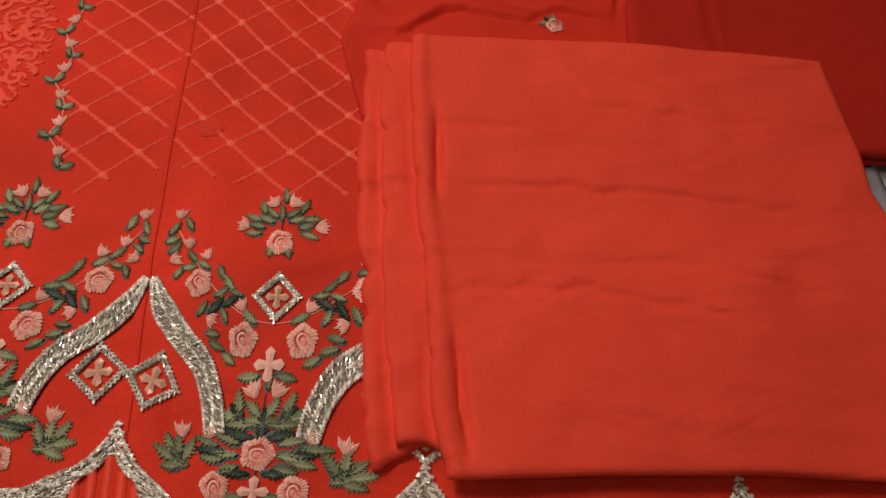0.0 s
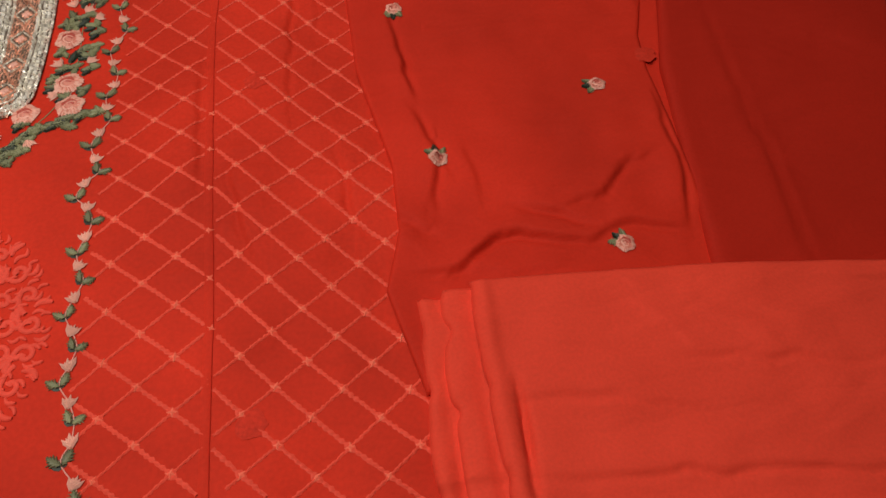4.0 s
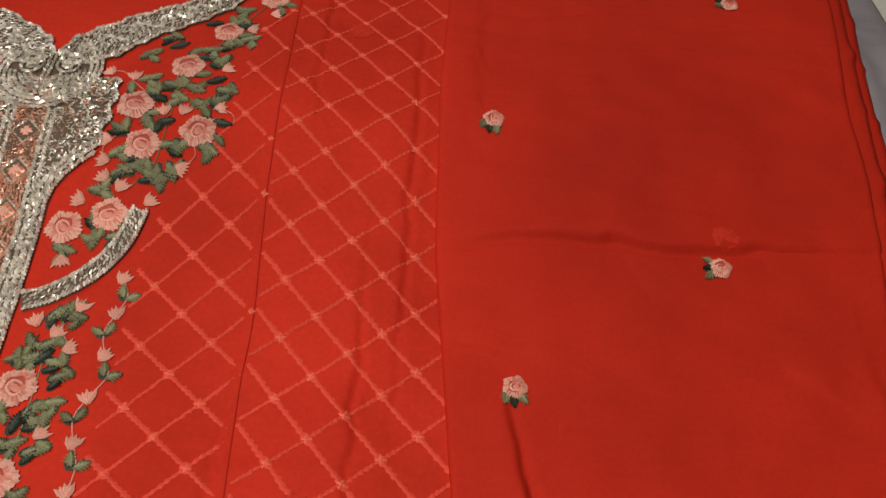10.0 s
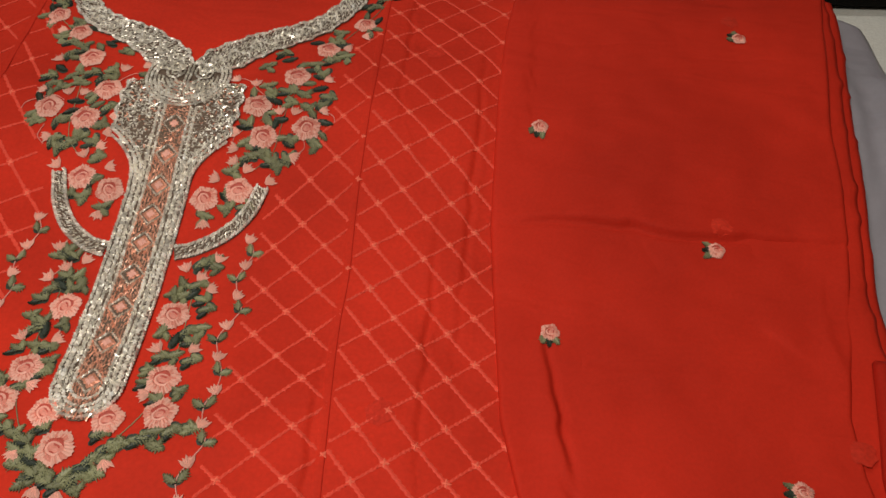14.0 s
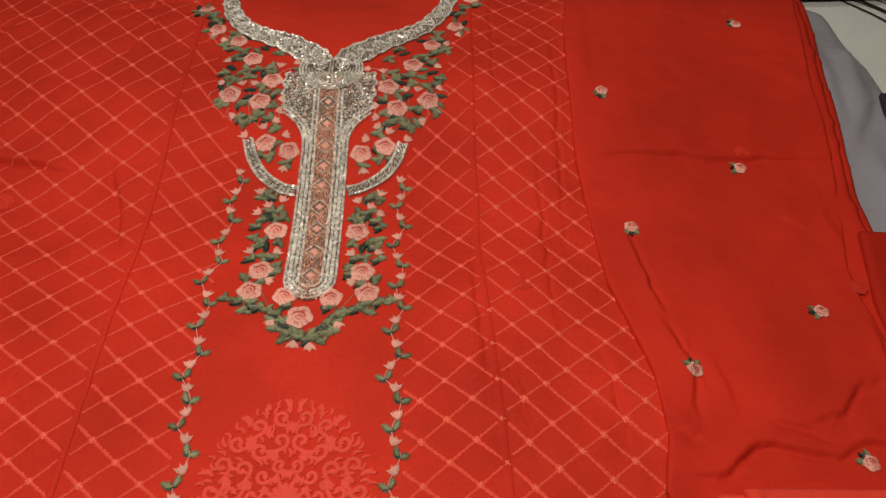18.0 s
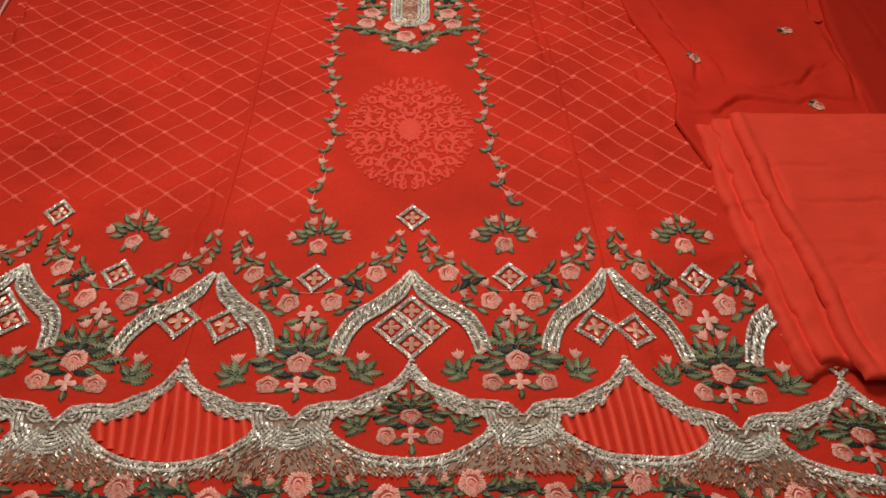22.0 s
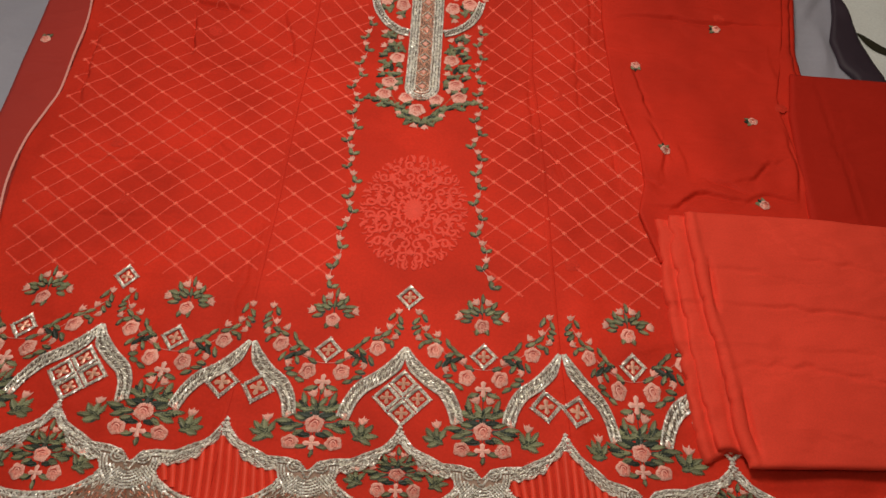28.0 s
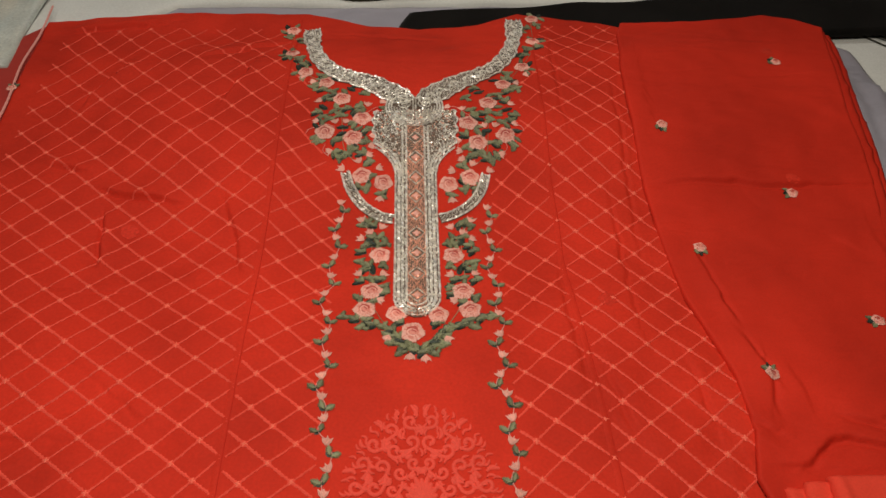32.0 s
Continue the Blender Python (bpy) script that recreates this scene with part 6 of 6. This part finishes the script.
# ---- the tone-on-tone scroll medallion ----
MX, MY, RX, RY = -0.003, 0.102, 0.0550, 0.0710


def on_medal(r, t):
    return MX + RX * r * math.sin(t), MY + RY * r * math.cos(t)


medal = cord(shirt, [on_medal(0.16 * (1 if i % 2 else 0.55), i * math.pi / 16) for i in range(33)], 0.0034, "scroll", "medallion", height=0.0009, bent=False, n=3)
tagged(medal, "coral red scroll medallion stitched tone on tone")
for i in range(18):
    t = i * 2 * math.pi / 18
    cord(medal, [on_medal(0.0, t), on_medal(0.10, t + 0.1), on_medal(0.20 + 0.03 * (i % 2), t)], 0.0052, "scroll", "petal", height=0.0008, bent=False, taper=True, n=4)


def curl(r, t, size, flip, wide=0.0028):
    """A scroll: a tail that sweeps along the ring and rolls up into a volute with a bulb at its heart."""
    c = np.array(on_medal(r, t))
    out = np.array([math.sin(t) * RX, math.cos(t) * RY])
    out /= np.linalg.norm(out)
    side = np.array([out[1], -out[0]]) * flip
    pts = [c - out * size * 1.05 - side * size * 1.75, c - out * size * 1.18 - side * size * 0.8]
    for q in np.linspace(0, 1, 15):
        a = -math.pi / 2 + q * 1.9 * math.pi
        rad = size * (1.0 - 0.72 * q)
        pts.append(c + out * rad * math.sin(a) + side * rad * math.cos(a))
    cord(medal, pts, wide, "scroll", "scroll", height=0.0007, bent=False, n=2)
    cord(medal, [pts[-1] - side * 0.0009, pts[-1], pts[-1] + side * 0.0009], wide * 1.7, "scroll", "bulb", height=0.0008, bent=False, taper=True, n=2)
    # a small leaf springs from the tail
    cord(medal, [pts[1], pts[1] - out * size * 0.35 - side * size * 0.25, pts[1] - out * size * 0.40 - side * size * 0.85], wide * 1.5, "scroll", "leaf", height=0.0007, bent=False, taper=True, n=3)


def drop(r, t, size, lean):
    """A paisley drop or flame leaf."""
    c = np.array(on_medal(r, t))
    out = np.array([math.sin(t) * RX, math.cos(t) * RY])
    out /= np.linalg.norm(out)
    side = np.array([out[1], -out[0]])
    pts = [c - out * size * 0.9, c - out * size * 0.2 + side * lean * size * 0.35, c + out * size * 0.5 + side * lean * size * 0.1, c + out * size - side * lean * size * 0.35]
    cord(medal, pts, size * 0.75, "scroll", "drop", height=0.0008, bent=False, taper=True, n=4)


def both(fun, r, t, *rest):
    """The same piece on both sides of the upright axis."""
    fun(r, t, *rest)
    if abs(math.sin(t)) > 0.02:
        fun(r, -t, rest[0], -rest[1], *rest[2:])


for t in (0.26, 0.80, 1.34, 1.80, 2.34, 2.88):
    both(curl, 0.37, t, 0.0046, 1, 0.0027)
for k, t in enumerate((0.20, 0.60, 1.00, 1.38, 1.76, 2.14, 2.54, 2.94)):
    both(curl, 0.60, t, 0.0056, 1 if k % 2 else -1, 0.0029)
for k, t in enumerate((0.16, 0.50, 0.82, 1.12, 1.42, 1.72, 2.02, 2.32, 2.64, 2.98)):
    both(curl, 0.83, t, 0.0056, -1 if k % 2 else 1, 0.0029)
for k, t in enumerate((0.10, 0.33, 0.62, 0.92, 1.27, 1.57, 1.87, 2.22, 2.52, 2.81, 3.04)):
    both(drop, 0.945, t, 0.0040 if k % 2 else 0.0050, 1 if k % 2 else -1)
for k, t in enumerate((0.0, 0.36, 0.70, 1.05, 1.40, 1.75, 2.10, 2.45, 2.80, math.pi)):
    both(drop, 0.715, t, 0.0046, 1)
for t in (0.0, 0.55, 1.08, 1.57, 2.06, 2.58, math.pi):
    both(drop, 0.47, t, 0.0034, 1)
for r, n, size in ((0.27, 7, 0.0030), (0.50, 11, 0.0030), (0.69, 15, 0.0032), (0.76, 17, 0.0028), (0.90, 20, 0.0034), (0.97, 24, 0.0030)):
    # small leaves that close the gaps between the scrolls
    for i in range(n):
        both(drop, r, (i + 0.5) * math.pi / n, size, 1 if i % 2 else -1)


# ---- small roses on the scarves ----
def small_rose(parent, x, y, turn, zfun, R=0.0066):
    """A single small rose with three leaves at its side."""
    p = rose(parent, x, y, R, turn, zfun, bent=False)
    for a, k, dark in ((turn + 2.05, 0.86, False), (turn + 2.7, 0.80, True), (turn + 3.35, 0.86, False)):
        leaf(p, x + R * k * math.cos(a), y + R * k * math.sin(a), math.degrees(a) + RNG.uniform(-30, 30), 0.0080, 0.0056, zfun=zfun, dark=dark, bent=False)
    return p


for x, y, a in ((0.3940, 0.5820, 0.0), (0.2415, 0.4720, 1.6), (0.3500, 0.388, 0.4), (0.2468, 0.3255, 1.9), (0.3685, 0.239, 0.6), (0.2645, 0.190, -0.9), (0.3605, 0.1235, -0.4)):
    small_rose(dupatta, x, y, a, z_dupatta)
small_rose(under, -0.462, 0.331, -1.2, z_under, 0.0072)
small_rose(under, -0.432, 0.560, -1.2, lambda X, Y: 0.001 + 0 * X, 0.006)


# faint roses of a lower layer that show through the sheer cloth
def faint(parent, x, y, R, zfun):
    n = 16
    verts = [(0, 0, 0.0008)]
    for i in range(n):
        t = 2 * math.pi * i / n
        verts.append((R * RNG.uniform(0.75, 1.1) * math.cos(t), R * RNG.uniform(0.75, 1.1) * math.sin(t), 0.0001))
    mesh_object("faint_rose", laid(verts, x, y, 0, zfun, lift=0.0002, bent=False), [(0, 1 + i, 1 + (i + 1) % n) for i in range(n)], "ghost", parent)


M["ghost"] = mat("veiled_pink_stitching", (0.60, 0.036, 0.018), 0.7, grain=0.35, grain_size=500, blotch=0.3, spec=0.12)
for x, y in ((0.391, 0.602), (0.354, 0.404), (0.405, 0.262)):
    faint(dupatta, x, y, 0.0075, z_dupatta)
for x, y in ((0.166, 0.548), (0.155, 0.271), (0.158, 0.045), (-0.262, 0.358), (-0.330, 0.175), (-0.30, 0.10)):
    faint(shirt, x, y, 0.0085, z_shirt)

# loose pale threads between the flowers
for m in (-1, 1):
    for i, pts in enumerate((((0.0980, 0.4910), (0.106, 0.486), (0.108, 0.480)), ((0.0800, 0.4890), (0.089, 0.494), (0.099, 0.491)), ((0.0330, 0.5180), (0.041, 0.517), (0.050, 0.508), (0.057, 0.502)),
                             ((0.0430, 0.4530), (0.042, 0.462), (0.047, 0.469)), ((0.0840, 0.4480), (0.090, 0.456), (0.088, 0.466)), ((0.0500, 0.3630), (0.044, 0.352), (0.050, 0.341)))):
        cord(shirt, [(AX + m * x, lowered(y)) for x, y in pts], 0.00045, "cord", "loose_thread", height=0.0004, bent=False, lift=0.0006, n=6)
